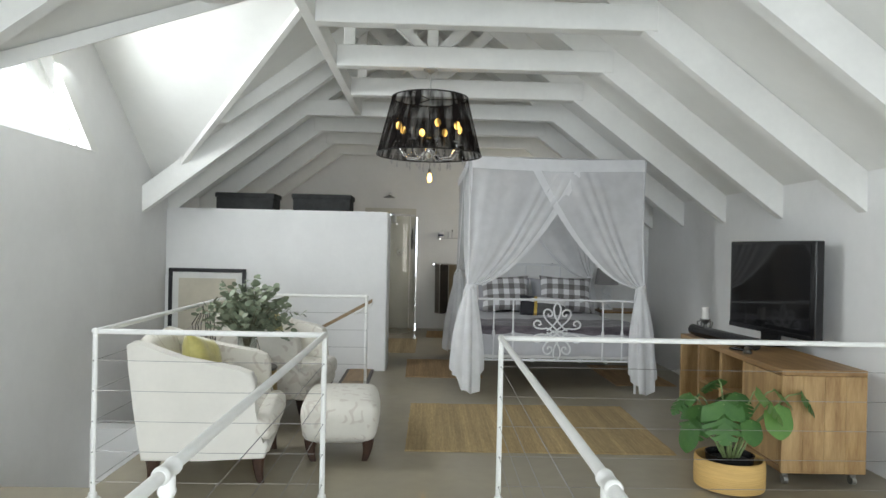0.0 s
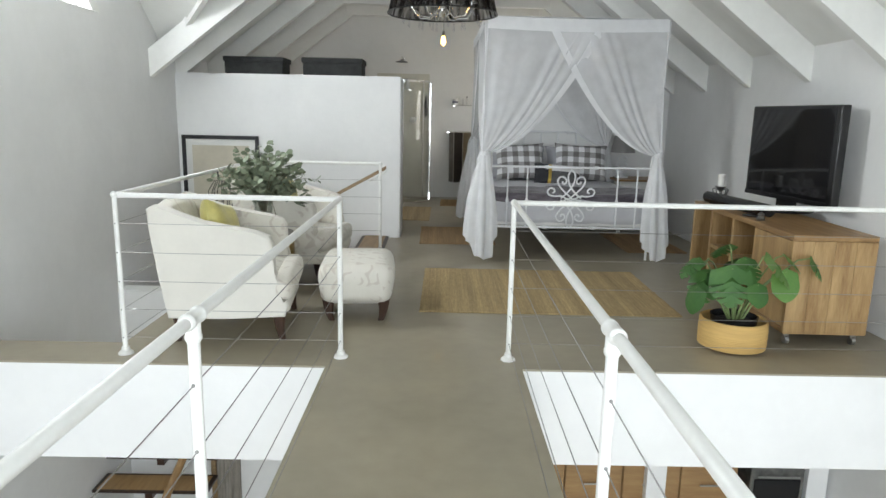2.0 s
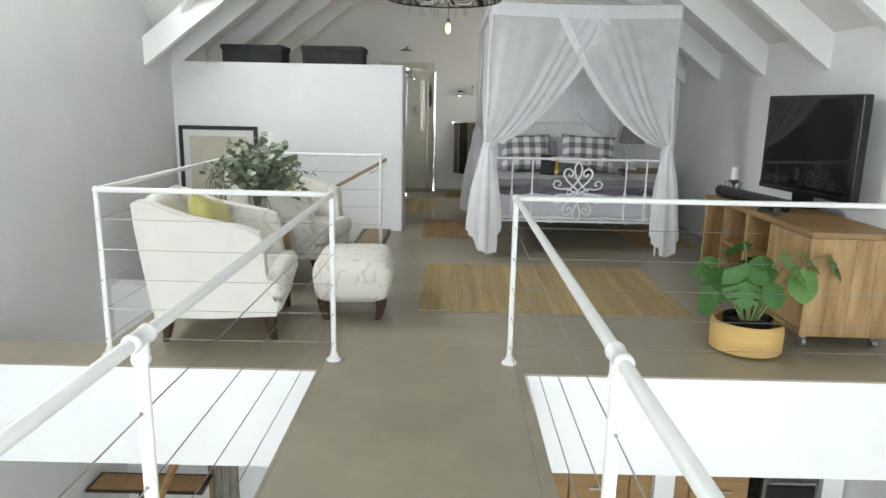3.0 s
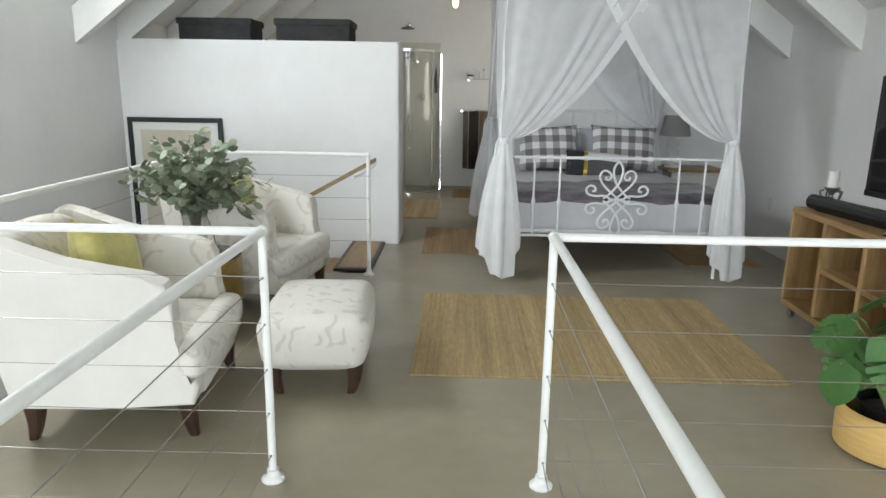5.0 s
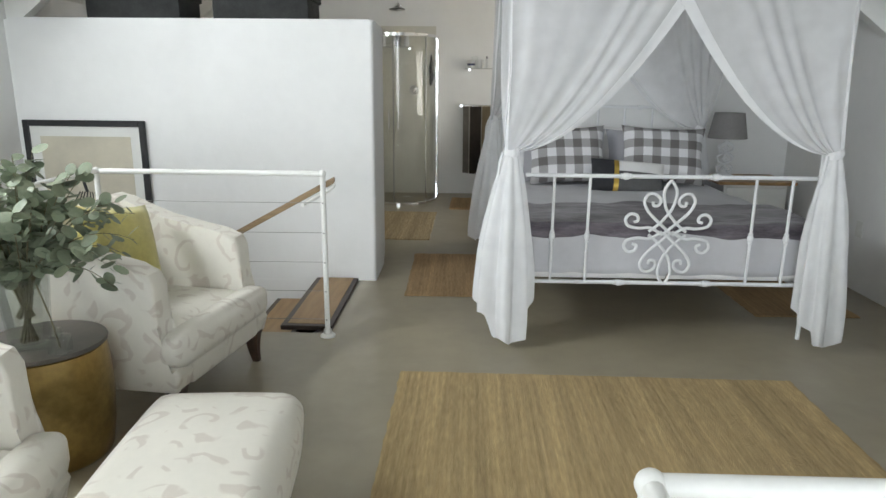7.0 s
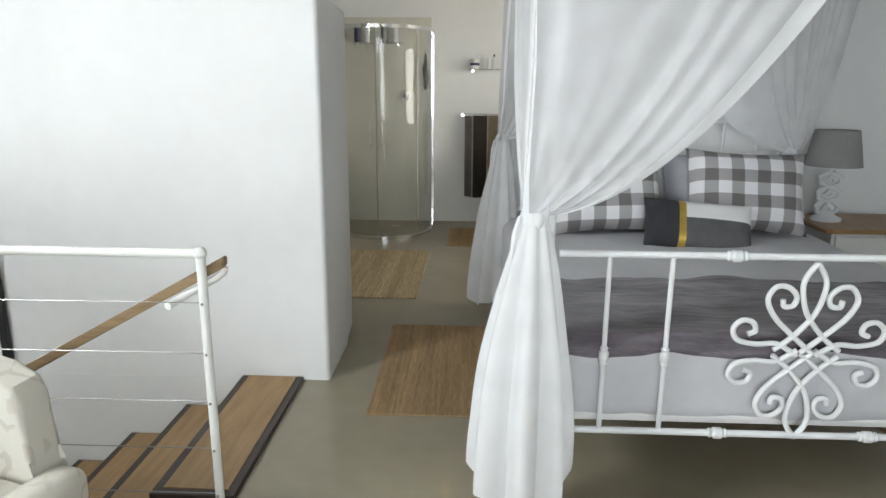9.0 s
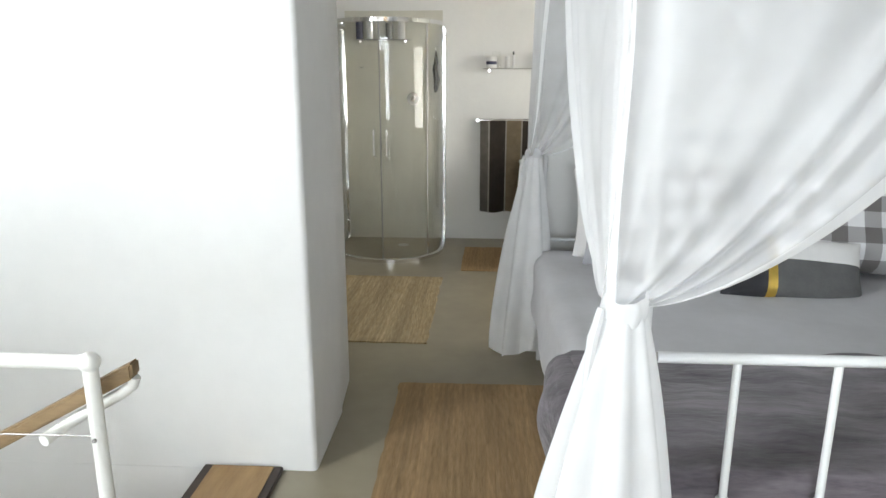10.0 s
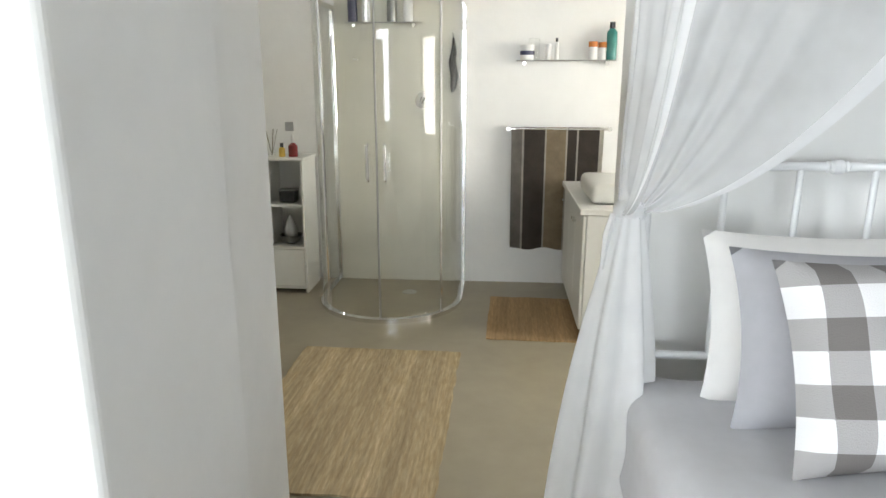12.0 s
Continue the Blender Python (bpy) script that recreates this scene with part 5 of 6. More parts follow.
for (xa, ya), (xb, yb) in ((corners["fl"], corners["fr"]), (corners["bl"], corners["br"]), (corners["fl"], corners["bl"]), (corners["fr"], corners["br"])):
    b = bmesh.new()
    n = 60
    L = []
    for i in range(n + 1):
        f = i / n
        x, y = xa + (xb - xa) * f, ya + (yb - ya) * f
        w = 0.006 * math.sin(f * 50) + 0.012
        nx, ny = (0, -1) if abs(yb - ya) < 0.01 else (-1, 0)
        sag = -0.02 * math.sin(math.pi * f)
        L.append((b.verts.new((x + nx * 0.03, y + ny * 0.03, OZ + 0.012 + sag)), b.verts.new((x + nx * (0.03 + w), y + ny * (0.03 + w), OZ - 0.115 + sag))))
    for a, c in zip(L, L[1:]):
        b.faces.new((a[0], a[1], c[1], c[0]))
    part("valance", b, M_voile2, cp, "gathered voile band round the top", smooth=True)
b = bmesh.new()
slab(b, [(OX0, OY0, OZ + 0.01), (OX1, OY0, OZ + 0.01), (OX1, OY1, OZ + 0.01), (OX0, OY1, OZ + 0.01)], (0, 0, 0.003))
part("roof_cloth", b, M_voile, cp, "flat voile roof of the canopy")

# ---- bedside ----
bt = thing("bedside_table", "white bedside table with an overhanging wooden top", "bedside table", at=(2.78, 9.26, 0))
part("top", bx(-0.33, 0.33, -0.28, 0.26, 0.695, 0.722, 0.004, 1), M_mangoH, bt, "brown wooden table top")
part("body", bx(-0.27, 0.27, -0.23, 0.24, 0.46, 0.694, 0.004, 1), M_unit, bt)
part("drawer", bx(-0.25, 0.25, -0.246, -0.231, 0.49, 0.67, 0.004, 1), M_unit, bt)
for x in (-0.24, 0.24):
    for y in (-0.2, 0.21):
        part("leg", bx(x - 0.022, x + 0.022, y - 0.022, y + 0.022, 0.0, 0.459, 0.003, 1), M_unit, bt)
la = thing("table_lamp", "white fretwork table lamp with a grey drum shade", "table lamp", at=(2.59, 9.28, 0.7225))
part("foot", lathe(bmesh.new(), [(0.09, 0.0), (0.09, 0.018), (0.06, 0.03), (0.034, 0.05), (0.028, 0.065)], 32), M_iron, la, smooth=True)
for sx in (-1, 1):
    for k in range(3):
        z0 = 0.03 + 0.09 * k
        part("fret", tube(bmesh.new(), [(0, 0, z0), (sx * 0.058, 0, z0 + 0.025), (sx * 0.066, 0, z0 + 0.06), (sx * 0.012, 0, z0 + 0.1)], 0.013, 8), M_iron, la, smooth=True)
        part("fret", tube(bmesh.new(), [(0, 0.0, z0 + 0.02), (sx * 0.026, 0, z0 + 0.045), (0, 0, z0 + 0.07)], 0.011, 8), M_iron, la, smooth=True)
part("stem", tube(bmesh.new(), [(0, 0, 0.03), (0, 0, 0.36)], 0.007, 8), M_iron, la)
part("shade", lathe(bmesh.new(), [(0.165, 0.345), (0.125, 0.565), (0.122, 0.565), (0.162, 0.345)], 36, cap=False), M_shadegrey, la, "tapered grey fabric shade", smooth=True)
so = thing("wall_socket", "white electrical socket on the side wall", "socket", at=(XR, 8.3, 0.47))
part("plate", bx(-0.010, -0.001, -0.04, 0.04, -0.06, 0.06, 0.003, 1), M_unit, so)
part("switch", bx(-0.014, -0.0105, -0.015, 0.015, 0.0, 0.035, 0.002, 1), M_unit, so)

# ---- shower ----
SX0, SX1, SY0, SYB, SH = -1.10, -0.11, 11.62, YB - 0.004, 2.10
SXC = (SX0 + SX1) / 2
SR = (SX1 - SX0) / 2


def shower_line(a0, a1, n=20, r=SR):
    """Points of the rounded front; angles in degrees, 0 at the right flank."""
    return [(SXC + r * math.cos(radians(a)), SY0 + 0.5 - (r / SR) * 0.5 * math.sin(radians(a))) for a in (a0 + (a1 - a0) * k / n for k in range(n + 1))]


sw = thing("shower_enclosure", "rounded glass shower enclosure with chrome rails", "shower")
outline = [(SX1, SYB)] + shower_line(0, 180, 40) + [(SX0, SYB)]


def ribbon(pts, z0, z1, th):
    b = bmesh.new()
    L = []
    for i, (x, y) in enumerate(pts):
        a, c = pts[max(i - 1, 0)], pts[min(i + 1, len(pts) - 1)]
        d = Vector((c[0] - a[0], c[1] - a[1], 0)).normalized()
        nrm = Vector((d.y, -d.x, 0)) * th / 2
        p = Vector((x, y, 0))
        L.append([b.verts.new(p + nrm + Vector((0, 0, z0))), b.verts.new(p - nrm + Vector((0, 0, z0))), b.verts.new(p - nrm + Vector((0, 0, z1))), b.verts.new(p + nrm + Vector((0, 0, z1)))])
    for a, c in zip(L, L[1:]):
        for k in range(4):
            b.faces.new((a[k], a[(k + 1) % 4], c[(k + 1) % 4], c[k]))
    b.faces.new(L[0][::-1])
    b.faces.new(L[-1])
    return b


part("bottom_rail", ribbon(outline, 0.0, 0.028, 0.04), M_chrome, sw, "curved chrome floor rail", smooth=True)
part("top_rail", ribbon(outline, SH - 0.035, SH, 0.036), M_chrome, sw, "curved chrome top rail", smooth=True)
panes = [("side_pane", [(SX1, SYB), (SX1, SY0 + 0.5)] + shower_line(0, 38, 12)[1:]), ("door", shower_line(36, 90, 16, SR - 0.012)), ("door", shower_line(90.3, 144, 16, SR - 0.012)), ("side_pane", shower_line(142, 180, 12) + [(SX0, SYB)])]
for nm, pts in panes:
    o = part(nm, ribbon(pts, 0.03, SH - 0.037, 0.006), M_glass, sw, "clear curved glass pane", smooth=True)
    o.visible_shadow = False
    ends = (pts[0], pts[-1])
    for x, y in ends:
        part("edge_strip", tube(bmesh.new(), [(x, y, 0.03), (x, y, SH - 0.037)], 0.006 if nm == "door" else 0.009, 8), M_steel if nm == "door" else M_chrome, o, "slim upright edge profile", smooth=True)
for x in (SX0, SX1):
    part("wall_profile", bx(x - 0.016, x + 0.016, SYB - 0.04, SYB, 0.028, SH - 0.035, 0.004, 1), M_chrome, sw, "upright chrome wall profile")
for a in (84, 96):
    x, y = shower_line(a, a + 1, 1, SR + 0.035)[0]
    part("handle", tube(bmesh.new(), [(x, y + 0.03, 0.95), (x, y, 0.96), (x, y, 1.17), (x, y + 0.03, 1.18)], 0.010, 8), M_chrome, sw, "chrome door handle", smooth=True)
hd = thing("overhead_shower", "chrome shower rose on a wall arm", "shower head")
part("arm", tube(bmesh.new(), [(-0.62, YB, 2.50), (-0.62, YB - 0.10, 2.54), (-0.62, YB - 0.26, 2.52), (-0.62, YB - 0.30, 2.47)], 0.011, 10), M_chrome, hd, smooth=True)
part("rose", lathe(bmesh.new(), [(0.02, 2.475), (0.028, 2.46), (0.10, 2.44), (0.105, 2.43), (0.10, 2.425)], 28, -0.62, YB - 0.30), M_silver, hd, smooth=True)
part("wall_plate", tube(bmesh.new(), [(-0.62, YB - 0.001, 2.50), (-0.62, YB - 0.012, 2.50)], 0.032, 18), M_chrome, hd)
mx = thing("shower_mixer", "round chrome mixer tap on the shower wall", "tap")
part("plate", tube(bmesh.new(), [(-0.42, YB - 0.001, 1.42), (-0.42, YB - 0.015, 1.42)], 0.06, 24), M_chrome, mx)
part("lever", tube(bmesh.new(), [(-0.42, YB - 0.016, 1.42), (-0.42, YB - 0.06, 1.43), (-0.435, YB - 0.10, 1.40)], [0.026, 0.022, 0.008], 12), M_chrome, mx, smooth=True)
hk = thing("soap_hook", "small chrome hook on the shower wall", "hook")
part("hook", tube(bmesh.new(), [(-0.94, YB, 1.72), (-0.94, YB - 0.03, 1.72), (-0.90, YB - 0.05, 1.72)], 0.010, 8), M_chrome, hk, smooth=True)
dr = thing("floor_drain", "round steel drain in the shower floor", "drain")
part("plate", lathe(bmesh.new(), [(0.055, 0.0), (0.05, 0.004)], 24, -0.5, 12.3), M_steel, dr)


def wall_shelf(x0, x1, z, depth, label):
    t = thing("glass_shelf", label, "shelf", group="glass shelves")
    part("plate", bx(x0, x1, YB - depth, YB - 0.012, z - 0.008, z, 0.002, 1), M_glass, t)
    part("front_rim", tube(bmesh.new(), [(x0, YB - depth - 0.001, z - 0.004), (x1, YB - depth - 0.001, z - 0.004)], 0.0045, 8), M_steel, t)
    for x in (x0 + 0.06, x1 - 0.06):
        part("bracket", tube(bmesh.new(), [(x, YB, z - 0.022), (x, YB - depth * 0.8, z - 0.022)], 0.012, 10), M_chrome, t, "chrome shelf bracket", smooth=True)


wall_shelf(-0.98, -0.42, 1.98, 0.12, "glass shelf with bottles inside the shower")
wall_shelf(0.27, 0.98, 1.71, 0.13, "glass shelf with toiletries above the towel")


def vessel(name, label, x, y, z, prof, material, cap=None, cap_mat=None, band=None, band_mat=None):
    t = thing(name, label, "toiletry", group="toiletries", at=(x, y, z))
    part("body", lathe(bmesh.new(), prof, 18), material, t, smooth=True)
    if cap:
        part("cap", lathe(bmesh.new(), cap, 16), cap_mat, t, smooth=True)
    if band:
        part("wrapper", lathe(bmesh.new(), band, 18, cap=False), band_mat, t, smooth=True)


SYS = YB - 0.07
zs = 1.7105
vessel("cream_jar", "white cream jar with a navy band", 0.35, SYS, zs, [(0.05, 0), (0.052, 0.01), (0.052, 0.10), (0.048, 0.105)], M_label, None, None, [(0.0525, 0.035), (0.0525, 0.065)], M_blue)
vessel("glass_jar", "clear glass jar behind the cream", 0.40, SYS + 0.03, zs, [(0.04, 0), (0.042, 0.01), (0.042, 0.15), (0.038, 0.155)], M_glass)
vessel("tube_bottle", "slim white tube with a dark cap", 0.50, SYS, zs, [(0.02, 0), (0.024, 0.01), (0.022, 0.11), (0.010, 0.115)], M_label)
vessel("toothbrush_tube", "slim white tube with a dark cap", 0.56, SYS, zs, [(0.014, 0), (0.016, 0.01), (0.016, 0.12), (0.006, 0.125)], M_label, [(0.008, 0.126), (0.008, 0.155)], M_black)
vessel("pill_jar", "small white jar with an orange lid", 0.82, SYS, zs, [(0.03, 0), (0.032, 0.005), (0.032, 0.09)], M_label, [(0.033, 0.0905), (0.033, 0.125), (0.03, 0.128)], M_orange)
vessel("pill_jar", "small white jar with an orange lid", 0.89, SYS + 0.01, zs, [(0.03, 0), (0.032, 0.005), (0.032, 0.085)], M_label, [(0.033, 0.0855), (0.033, 0.12), (0.03, 0.123)], M_orange)
vessel("mouthwash", "tall teal bottle with a black cap", 0.95, SYS, zs, [(0.035, 0), (0.037, 0.01), (0.037, 0.19), (0.018, 0.215)], M_teal, [(0.02, 0.216), (0.02, 0.26)], M_black)
zs = 1.9805
vessel("shampoo", "tall navy shampoo bottle", -0.93, SYS, zs, [(0.034, 0), (0.036, 0.01), (0.036, 0.16), (0.016, 0.175)], M_blue, [(0.016, 0.176), (0.016, 0.20)], M_label)
vessel("conditioner", "tall white conditioner bottle", -0.83, SYS, zs, [(0.03, 0), (0.032, 0.01), (0.03, 0.16), (0.014, 0.175)], M_label)
vessel("shampoo", "grey shampoo bottle with a gold cap", -0.64, SYS, zs, [(0.034, 0), (0.036, 0.01), (0.036, 0.15), (0.016, 0.165)], M_silver, [(0.016, 0.166), (0.016, 0.2)], M_gold)
vessel("conditioner", "tall white conditioner bottle", -0.52, SYS, zs, [(0.034, 0), (0.036, 0.01), (0.034, 0.15), (0.014, 0.165)], M_label)
br = thing("back_brush", "dark bristle back brush hanging in the shower", "brush")
b = tube(bmesh.new(), [(-0.19, YB - 0.05, 1.88), (-0.185, YB - 0.05, 1.78), (-0.20, YB - 0.05, 1.70), (-0.18, YB - 0.05, 1.60), (-0.19, YB - 0.05, 1.52), (-0.195, YB - 0.05, 1.48)], [0.006, 0.02, 0.026, 0.03, 0.024, 0.008], 12)
part("bristles", b, M_sponge, br, smooth=True)
part("hook", tube(bmesh.new(), [(-0.19, YB, 1.90), (-0.19, YB - 0.05, 1.90), (-0.19, YB - 0.055, 1.875)], 0.007, 8), M_chrome, br, "chrome hook", smooth=True)

# ---- towel, vanity and shelf unit ----
tr_ = thing("towel_rail", "chrome towel rail on the rear wall", "towel rail")
part("bar", tube(bmesh.new(), [(0.22, YB - 0.07, 1.215), (0.98, YB - 0.07, 1.215)], 0.009, 10), M_chrome, tr_, smooth=True)
for x in (0.225, 0.975):
    part("end_bracket", tube(bmesh.new(), [(x, YB, 1.215), (x, YB - 0.085, 1.215)], 0.016, 12), M_chrome, tr_, smooth=True)
tw = thing("towel", "striped grey, brown and sand towel on the rail", "towel")
edges = [0.25, 0.33, 0.345, 0.50, 0.512, 0.655, 0.668, 0.735, 0.748, 0.90, 0.93]
cols = [0, 3, 1, 3, 2, 3, 1, 3, 1, 3]
for a, c, k in zip(edges, edges[1:], cols):
    b = bmesh.new()
    L = []
    prof = [(YB - 0.055, 0.6), (YB - 0.058, 1.2), (YB - 0.07, 1.228), (YB - 0.082, 1.2), (YB - 0.085, 0.8), (YB - 0.083, 0.30)]
    for i in range(6):
        x = a + (c - a) * i / 5
        row = []
        for y, z in prof:
            low = max(0, (1.2 - z))
            row.append(b.verts.new((x - 0.02 * low * (x - 0.6), y - 0.012 * low * math.sin(x * 34), z - 0.01 * math.sin(x * 21) * low)))
        L.append(row)
    for p, q_ in zip(L, L[1:]):
        for i in range(len(prof) - 1):
            b.faces.new((p[i], p[i + 1], q_[i + 1], q_[i]))
    r = bmesh.ops.solidify(b, geom=list(b.faces), thickness=0.006)
    part("stripe", b, M_towel[k], tw, smooth=True)
vn = thing("vanity", "white vanity cupboard with doors and a basin", "vanity", at=(0.66, 11.36, 0))
part("carcass", bx(0.022, 0.54, 0.0, 1.15, 0.10, 0.80, 0.003, 1), M_unit, vn)
part("plinth", bx(0.06, 0.54, 0.01, 1.14, 0.0, 0.099), M_unit, vn)
for k in range(3):
    d = part("door", bx(0.0, 0.0205, 0.005 + 0.383 * k, 0.379 + 0.383 * k, 0.09, 0.795, 0.004, 1), M_unit, vn)
    part("knob", tube(bmesh.new(), [(-0.001, 0.34 + 0.383 * k if k != 1 else 0.43, 0.70), (-0.022, 0.34 + 0.383 * k if k != 1 else 0.43, 0.70)], [0.006, 0.012], 10), M_chrome, d, smooth=True)
part("counter", bx(-0.02, 0.54, -0.01, 1.16, 0.801, 0.835, 0.006, 2), M_unit, vn)
part("basin", bx(0.06, 0.50, 0.15, 0.75, 0.836, 0.96, 0.04, 4), M_unit, vn, "white ceramic basin on the counter", smooth=True)
su = thing("shelf_unit", "narrow white shelf unit with compartments beside the shower", "shelf unit", at=(-1.56, 12.21, 0))
UW, UD, UH = 0.30, 0.34, 1.0
part("side", bx(0, 0.018, 0, UD, 0, UH, 0.002, 1), M_unit, su)
part("side", bx(UW - 0.018, UW, 0, UD, 0, UH, 0.002, 1), M_unit, su)
part("top", bx(-0.01, UW + 0.01, -0.01, UD, UH + 0.001, UH + 0.022, 0.003, 1), M_unit, su)
for z in (0.03, 0.34, 0.66):
    part("shelf", bx(0.0185, UW - 0.0185, 0.005, UD - 0.01, z, z + 0.018), M_unit, su)
part("back", bx(0.0185, UW - 0.0185, UD - 0.008, UD, 0.0, UH), M_unit, su)
part("drawer", bx(0.021, UW - 0.021, 0.002, 0.02, 0.052, 0.335, 0.003, 1), M_unit, su, "white drawer front")
zu = UH + 0.0225
vessel("perfume_bottle", "small bottle of dark red perfume", -1.35, 12.30, zu, [(0.032, 0), (0.034, 0.005), (0.034, 0.08), (0.012, 0.10)], M_red, [(0.010, 0.101), (0.012, 0.15), (0.006, 0.16)], M_label)
vessel("oil_bottle", "small amber bottle with a black cap", -1.43, 12.29, zu, [(0.022, 0), (0.024, 0.005), (0.022, 0.06), (0.012, 0.07)], M_gold, [(0.013, 0.071), (0.013, 0.10)], M_black)
rd = thing("reed_diffuser", "glass reed diffuser with thin sticks", "diffuser", at=(-1.51, 12.30, zu))
part("jar", lathe(bmesh.new(), [(0.028, 0), (0.03, 0.005), (0.03, 0.05), (0.014, 0.065)], 16), M_glass, rd, smooth=True)
for k in range(5):
    part("reed", tube(bmesh.new(), [(0, 0, 0.01), (0.05 * math.cos(k * 1.3), 0.03 * math.sin(k * 1.3), 0.2)], 0.0018, 5), M_stem, rd)
kb = thing("basket_box", "small dark box on the shelf", "box", at=(-1.41, 12.33, 0.6785))
part("body", bx(-0.06, 0.06, -0.05, 0.05, 0, 0.09, 0.01, 2), M_black, kb)
part("flap", bx(-0.062, 0.062, -0.052, 0.052, 0.091, 0.10, 0.003, 1), M_silver, kb)
fw = thing("trinket_bowl", "silver bowl with trinkets on the shelf", "bowl", at=(-1.41, 12.33, 0.3585))
part("bowl", lathe(bmesh.new(), [(0.03, 0), (0.07, 0.03), (0.085, 0.07), (0.08, 0.07), (0.06, 0.03)], 20), M_silver, fw, smooth=True)
part("trinket", lathe(bmesh.new(), [(0.05, 0.05), (0.055, 0.12), (0.03, 0.18), (0.008, 0.22)], 12), M_steel, fw, smooth=True)
sk = thing("wall_socket", "small grey socket above the shelf unit", "socket", at=(-1.47, YB, 1.22))
part("plate", bx(-0.035, 0.035, -0.010, -0.001, -0.035, 0.035, 0.003, 1), M_steel, sk)

# pendant bulb in the bathroom
pn = thing("pendant_bulb", "bare warm filament bulb on a long cord", "pendant lamp", at=(0.105, 11.4, 0))
part("cord", tube(bmesh.new(), [(0, 0, 2.86), (0, 0, 4.46)], 0.004, 6), M_black, pn)
part("holder", lathe(bmesh.new(), [(0.02, 2.79), (0.024, 2.80), (0.022, 2.855), (0.008, 2.87)], 14), M_silver, pn, smooth=True)
part("bulb", lathe(bmesh.new(), [(0.008, 2.63), (0.03, 2.65), (0.042, 2.69), (0.036, 2.74), (0.02, 2.788)], 18), M_bulb, pn, "glowing filament bulb", smooth=True)
sf = bmesh.new()
box(sf, SX0 + 0.017, SX1 - 0.017, YB - 0.005, YB - 0.0005, 0.0, 2.25)
structure("shower_wall_finish", sf, mat("beige_cement_render", (0.62, 0.605, 0.53), 0.45, vary=0.06, scale=2.2, bump=0.05, bscale=14), "smooth beige cement render inside the shower", "wall finish")

# ---- chandelier under the collar tie ----
cl = thing("chandelier", "chandelier with sheer black thread shade, lit bulbs and crystals", "chandelier", at=(0.075, 6.05, 0))
part("ceiling_rose", lathe(bmesh.new(), [(0.065, COL - 0.001), (0.06, COL - 0.012), (0.02, COL - 0.03), (0.01, COL - 0.045)], 24), M_steel, cl, smooth=True)
part("rod", tube(bmesh.new(), [(0, 0, COL - 0.04), (0, 0, 2.40)], 0.007, 8), M_chrome, cl)
ST, SB = 2.87, 2.36
o = part("shade", lathe(bmesh.new(), [(0.468, SB), (0.34, ST)], 64, cap=False), M_threads, cl, "sheer black thread shade", smooth=True)
for z, r in ((SB, 0.469), (ST, 0.341)):
    part("shade_ring", tube(bmesh.new(), [(r * math.cos(2 * math.pi * k / 48), r * math.sin(2 * math.pi * k / 48), z) for k in range(49)], 0.006, 6), M_black, cl, "black wire ring of the shade", smooth=True)
for k in range(3):
    a = 2 * math.pi * k / 3
    part("spoke", tube(bmesh.new(), [(0, 0, ST - 0.01), (0.33 * math.cos(a), 0.33 * math.sin(a), ST - 0.003)], 0.004, 5), M_black, cl)
part("hub", lathe(bmesh.new(), [(0.012, 2.33), (0.035, 2.36), (0.045, 2.40), (0.02, 2.44), (0.03, 2.50), (0.012, 2.56)], 16), M_chrome, cl, smooth=True)
for k in range(8):
    a = 2 * math.pi * k / 8 + 0.25
    ca, sa = math.cos(a), math.sin(a)
    arm = part("arm", tube(bmesh.new(), [(0.03 * ca, 0.03 * sa, 2.40), (0.12 * ca, 0.12 * sa, 2.33), (0.22 * ca, 0.22 * sa, 2.34), (0.28 * ca, 0.28 * sa, 2.42), (0.28 * ca, 0.28 * sa, 2.47)], 0.008, 8), M_chrome, cl, "curved chrome arm", smooth=True)
    part("candle_sleeve", lathe(bmesh.new(), [(0.03, 2.465), (0.032, 2.475), (0.012, 2.48), (0.012, 2.57)], 12, 0.28 * ca, 0.28 * sa), M_steel, arm, smooth=True)
    if k != 5:
        part("bulb", lathe(bmesh.new(), [(0.010, 2.572), (0.022, 2.585), (0.027, 2.607), (0.021, 2.63), (0.006, 2.643)], 14, 0.28 * ca, 0.28 * sa), M_bulb, arm, "small warm glowing bulb", smooth=True)
    for rr, zz in ((0.28, 2.44), (0.20, 2.33), (0.34, 2.36)):
        b = lathe(bmesh.new(), [(0.001, zz - 0.10), (0.013, zz - 0.075), (0.004, zz - 0.045), (0.009, zz - 0.03), (0.001, zz - 0.012)], 6, rr * ca, rr * sa)
        part("crystal", b, M_crystal, arm, "clear faceted crystal drop")

# ---- dormer window ----
wd = tagged(new("window_1"), "white framed dormer window in the gable", "window", kind="structure")
pts = [(4.5, 2.38), (6.40, 2.38), (5.49, 3.3), (5.05, 3.3)]
for (ya, za), (yb, zb) in zip(pts, pts[1:] + pts[:1]):
    cy, cz = 5.3, 2.75
    def inn(y, z, k=0.055):
        d = Vector((cy - y, cz - z)).normalized()
        return (y + d.x * k, z + d.y * k)
    b = prism(bmesh.new(), [(ya, za), (yb, zb), inn(yb, zb), inn(ya, za)], "x", XL - 0.16, XL - 0.10)
    part("window_frame", b, M_timber, wd)
b = prism(bmesh.new(), [(4.55, 2.41), (6.33, 2.41), (5.49, 3.27), (5.06, 3.27)], "x", XL - 0.133, XL - 0.128)
o = part("pane", b, M_glass, wd)
o.visible_shadow = False
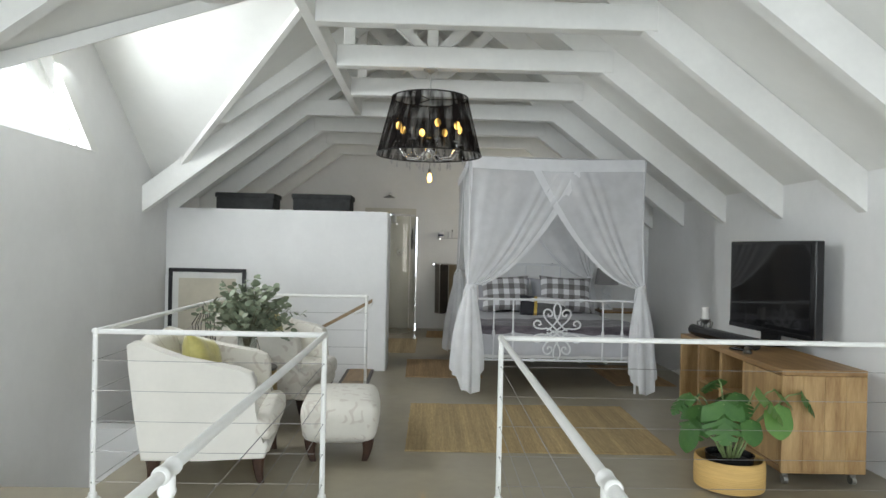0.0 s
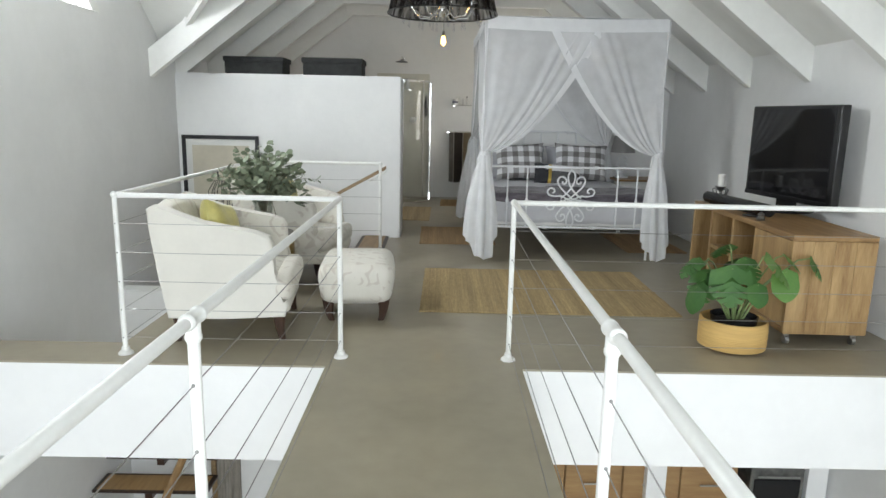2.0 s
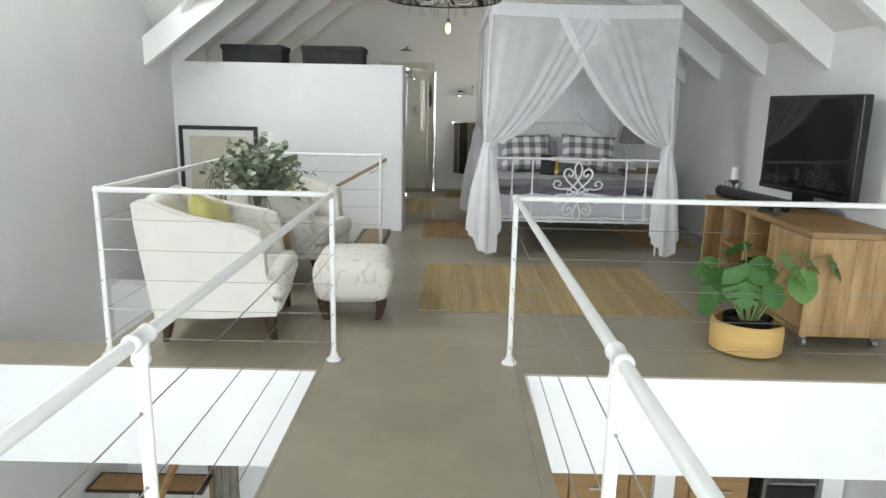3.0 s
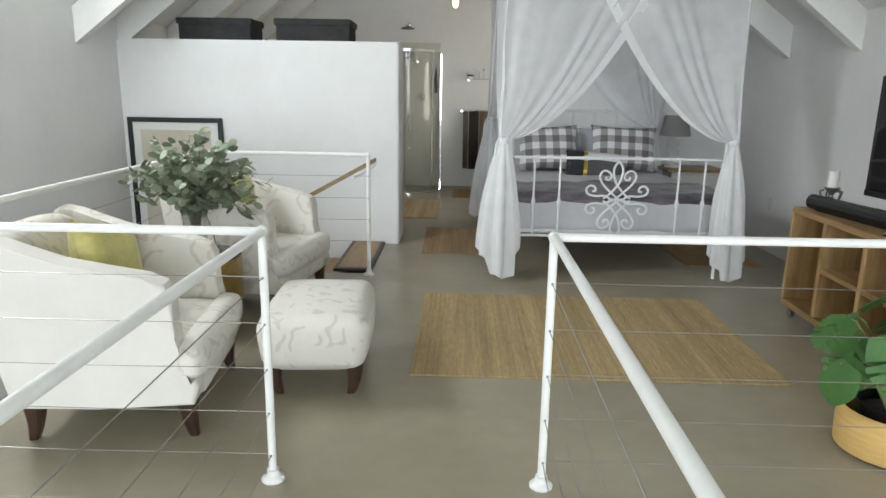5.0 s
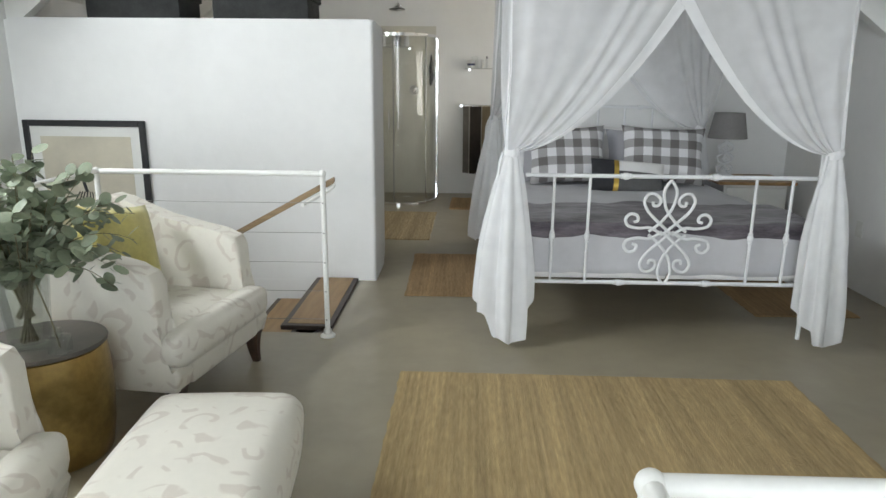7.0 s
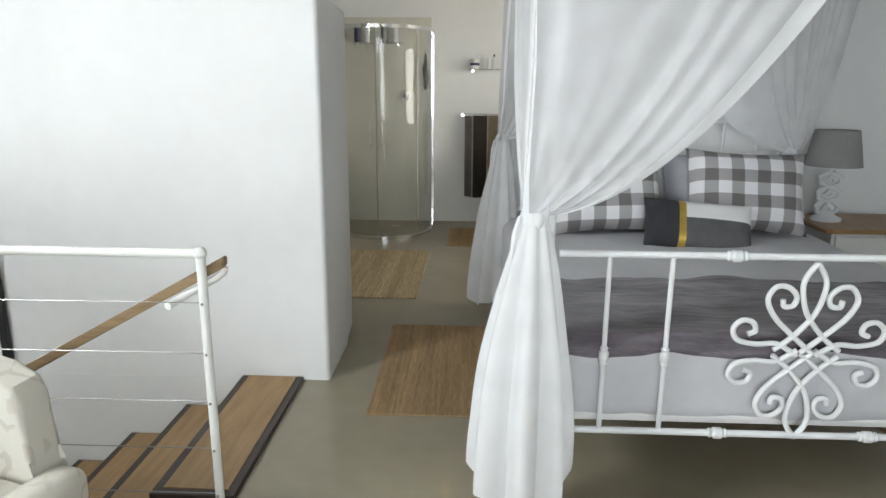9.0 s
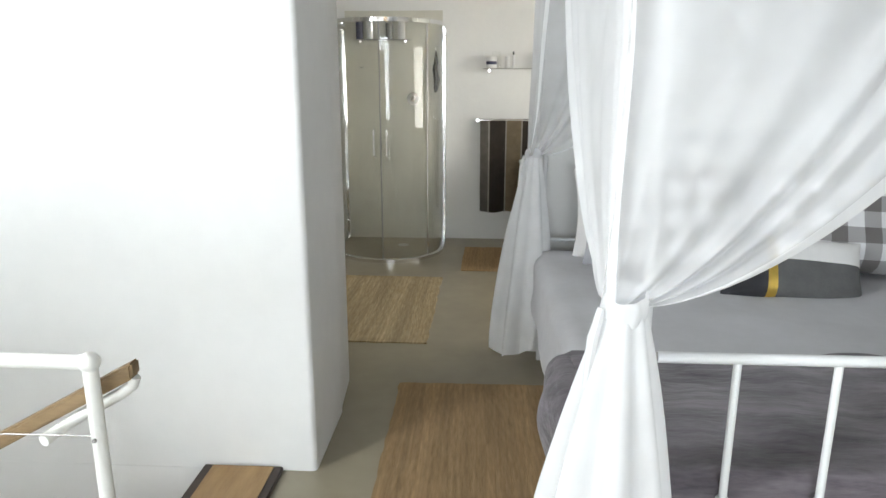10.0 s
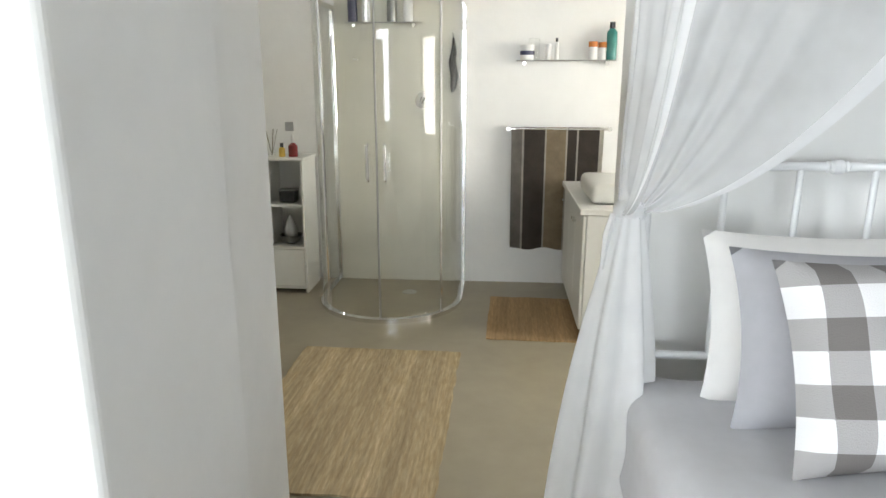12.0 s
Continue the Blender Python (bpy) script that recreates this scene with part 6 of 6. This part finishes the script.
for k, (nm, z0, z1) in enumerate((("window_2", 0.4, 2.95), ("window_3", -2.7, -0.4))):
    ww = tagged(new(nm), "tall white framed gable window", "window", kind="structure")
    for x in (-2.3, -1.1, 0.1, 1.3, 2.44):
        part("mullion", bx(x, x + 0.06, YN - 0.16, YN - 0.10, z0, z1), M_timber, ww)
    for z in (z0, z1 - 0.06):
        part("window_frame", bx(-2.239, 2.439, YN - 0.159, YN - 0.101, z, z + 0.06), M_timber, ww)

# ---- kitchen below ----
kc = "tall wooden kitchen units"
for k in range(4):
    x0 = 0.66 + 0.46 * k
    t = thing("kitchen_unit", "tall wooden kitchen unit with bar handles", "kitchen unit", group=kc)
    part("carcass", bx(x0, x0 + 0.455, 4.92, 5.5, LOW, -0.64), M_wood, t)
    for z0, z1 in ((-2.8, -2.0), (-1.99, -1.05), (-1.04, -0.66)):
        d = part("door", bx(x0 + 0.004, x0 + 0.451, 4.898, 4.919, z0, z1, 0.003, 1), M_wood, t)
        part("handle", tube(bmesh.new(), [(x0 + 0.15, 4.87, z1 - 0.28), (x0 + 0.31, 4.87, z1 - 0.28)], 0.007, 8), M_steel, d, "steel bar handle")
ov = thing("oven", "built-in dark steel oven in the kitchen below", "oven")
part("body", bx(2.60, 3.03, 4.90, 5.45, LOW, -1.15, 0.006, 1), M_silver, ov)
part("door", bx(2.63, 3.00, 4.892, 4.899, -2.0, -1.28, 0.004, 1), M_screen, ov)
part("handle", tube(bmesh.new(), [(2.65, 4.875, -1.25), (2.98, 4.875, -1.25)], 0.008, 8), M_steel, ov)
ck = thing("wall_clock", "round dark wall disc in the kitchen below", "wall clock", at=(3.1, 6.46, -2.1))
part("disc", tube(bmesh.new(), [(0, 0, 0), (0, -0.03, 0)], 0.17, 28), M_silver, ck)
part("face", tube(bmesh.new(), [(0, -0.031, 0), (0, -0.034, 0)], 0.14, 28), M_black, ck)
pi_ = bmesh.new()
box(pi_, 3.09, 3.25, 4.95, 5.2, LOW, -0.64)
box(pi_, 1.745, 1.895, 4.82, 4.895, LOW, -0.64)
structure("pillar_below", pi_, M_wall, "cream plastered pillars between the kitchen units", "pillar")
# Unseen window, assumed as the source for the added bathroom fill lamp.
wb = tagged(new("window_4"), "white framed window assumed in the bathroom, out of view", "window", kind="structure")
for y in (10.2, 10.97, 11.74):
    part("window_frame", bx(XR + 0.1, XR + 0.16, y, y + 0.06, 0.9, 2.05), M_timber, wb)
for z in (0.9, 1.99):
    part("window_frame", bx(XR + 0.101, XR + 0.159, 10.261, 11.739, z, z + 0.06), M_timber, wb)
for (ya, za), (yb, zb) in zip(pts[1:3], pts[2:4]):
    b = prism(bmesh.new(), [(ya, za), (yb, zb), (yb + 0.12 * (1 if yb > 5.2 else 0), zb + 0.06), (ya + 0.14, za)], "x", XL + 0.001, XL + 0.016)
    part("window_trim", b, M_timber, wd, "white trim board beside the pane")
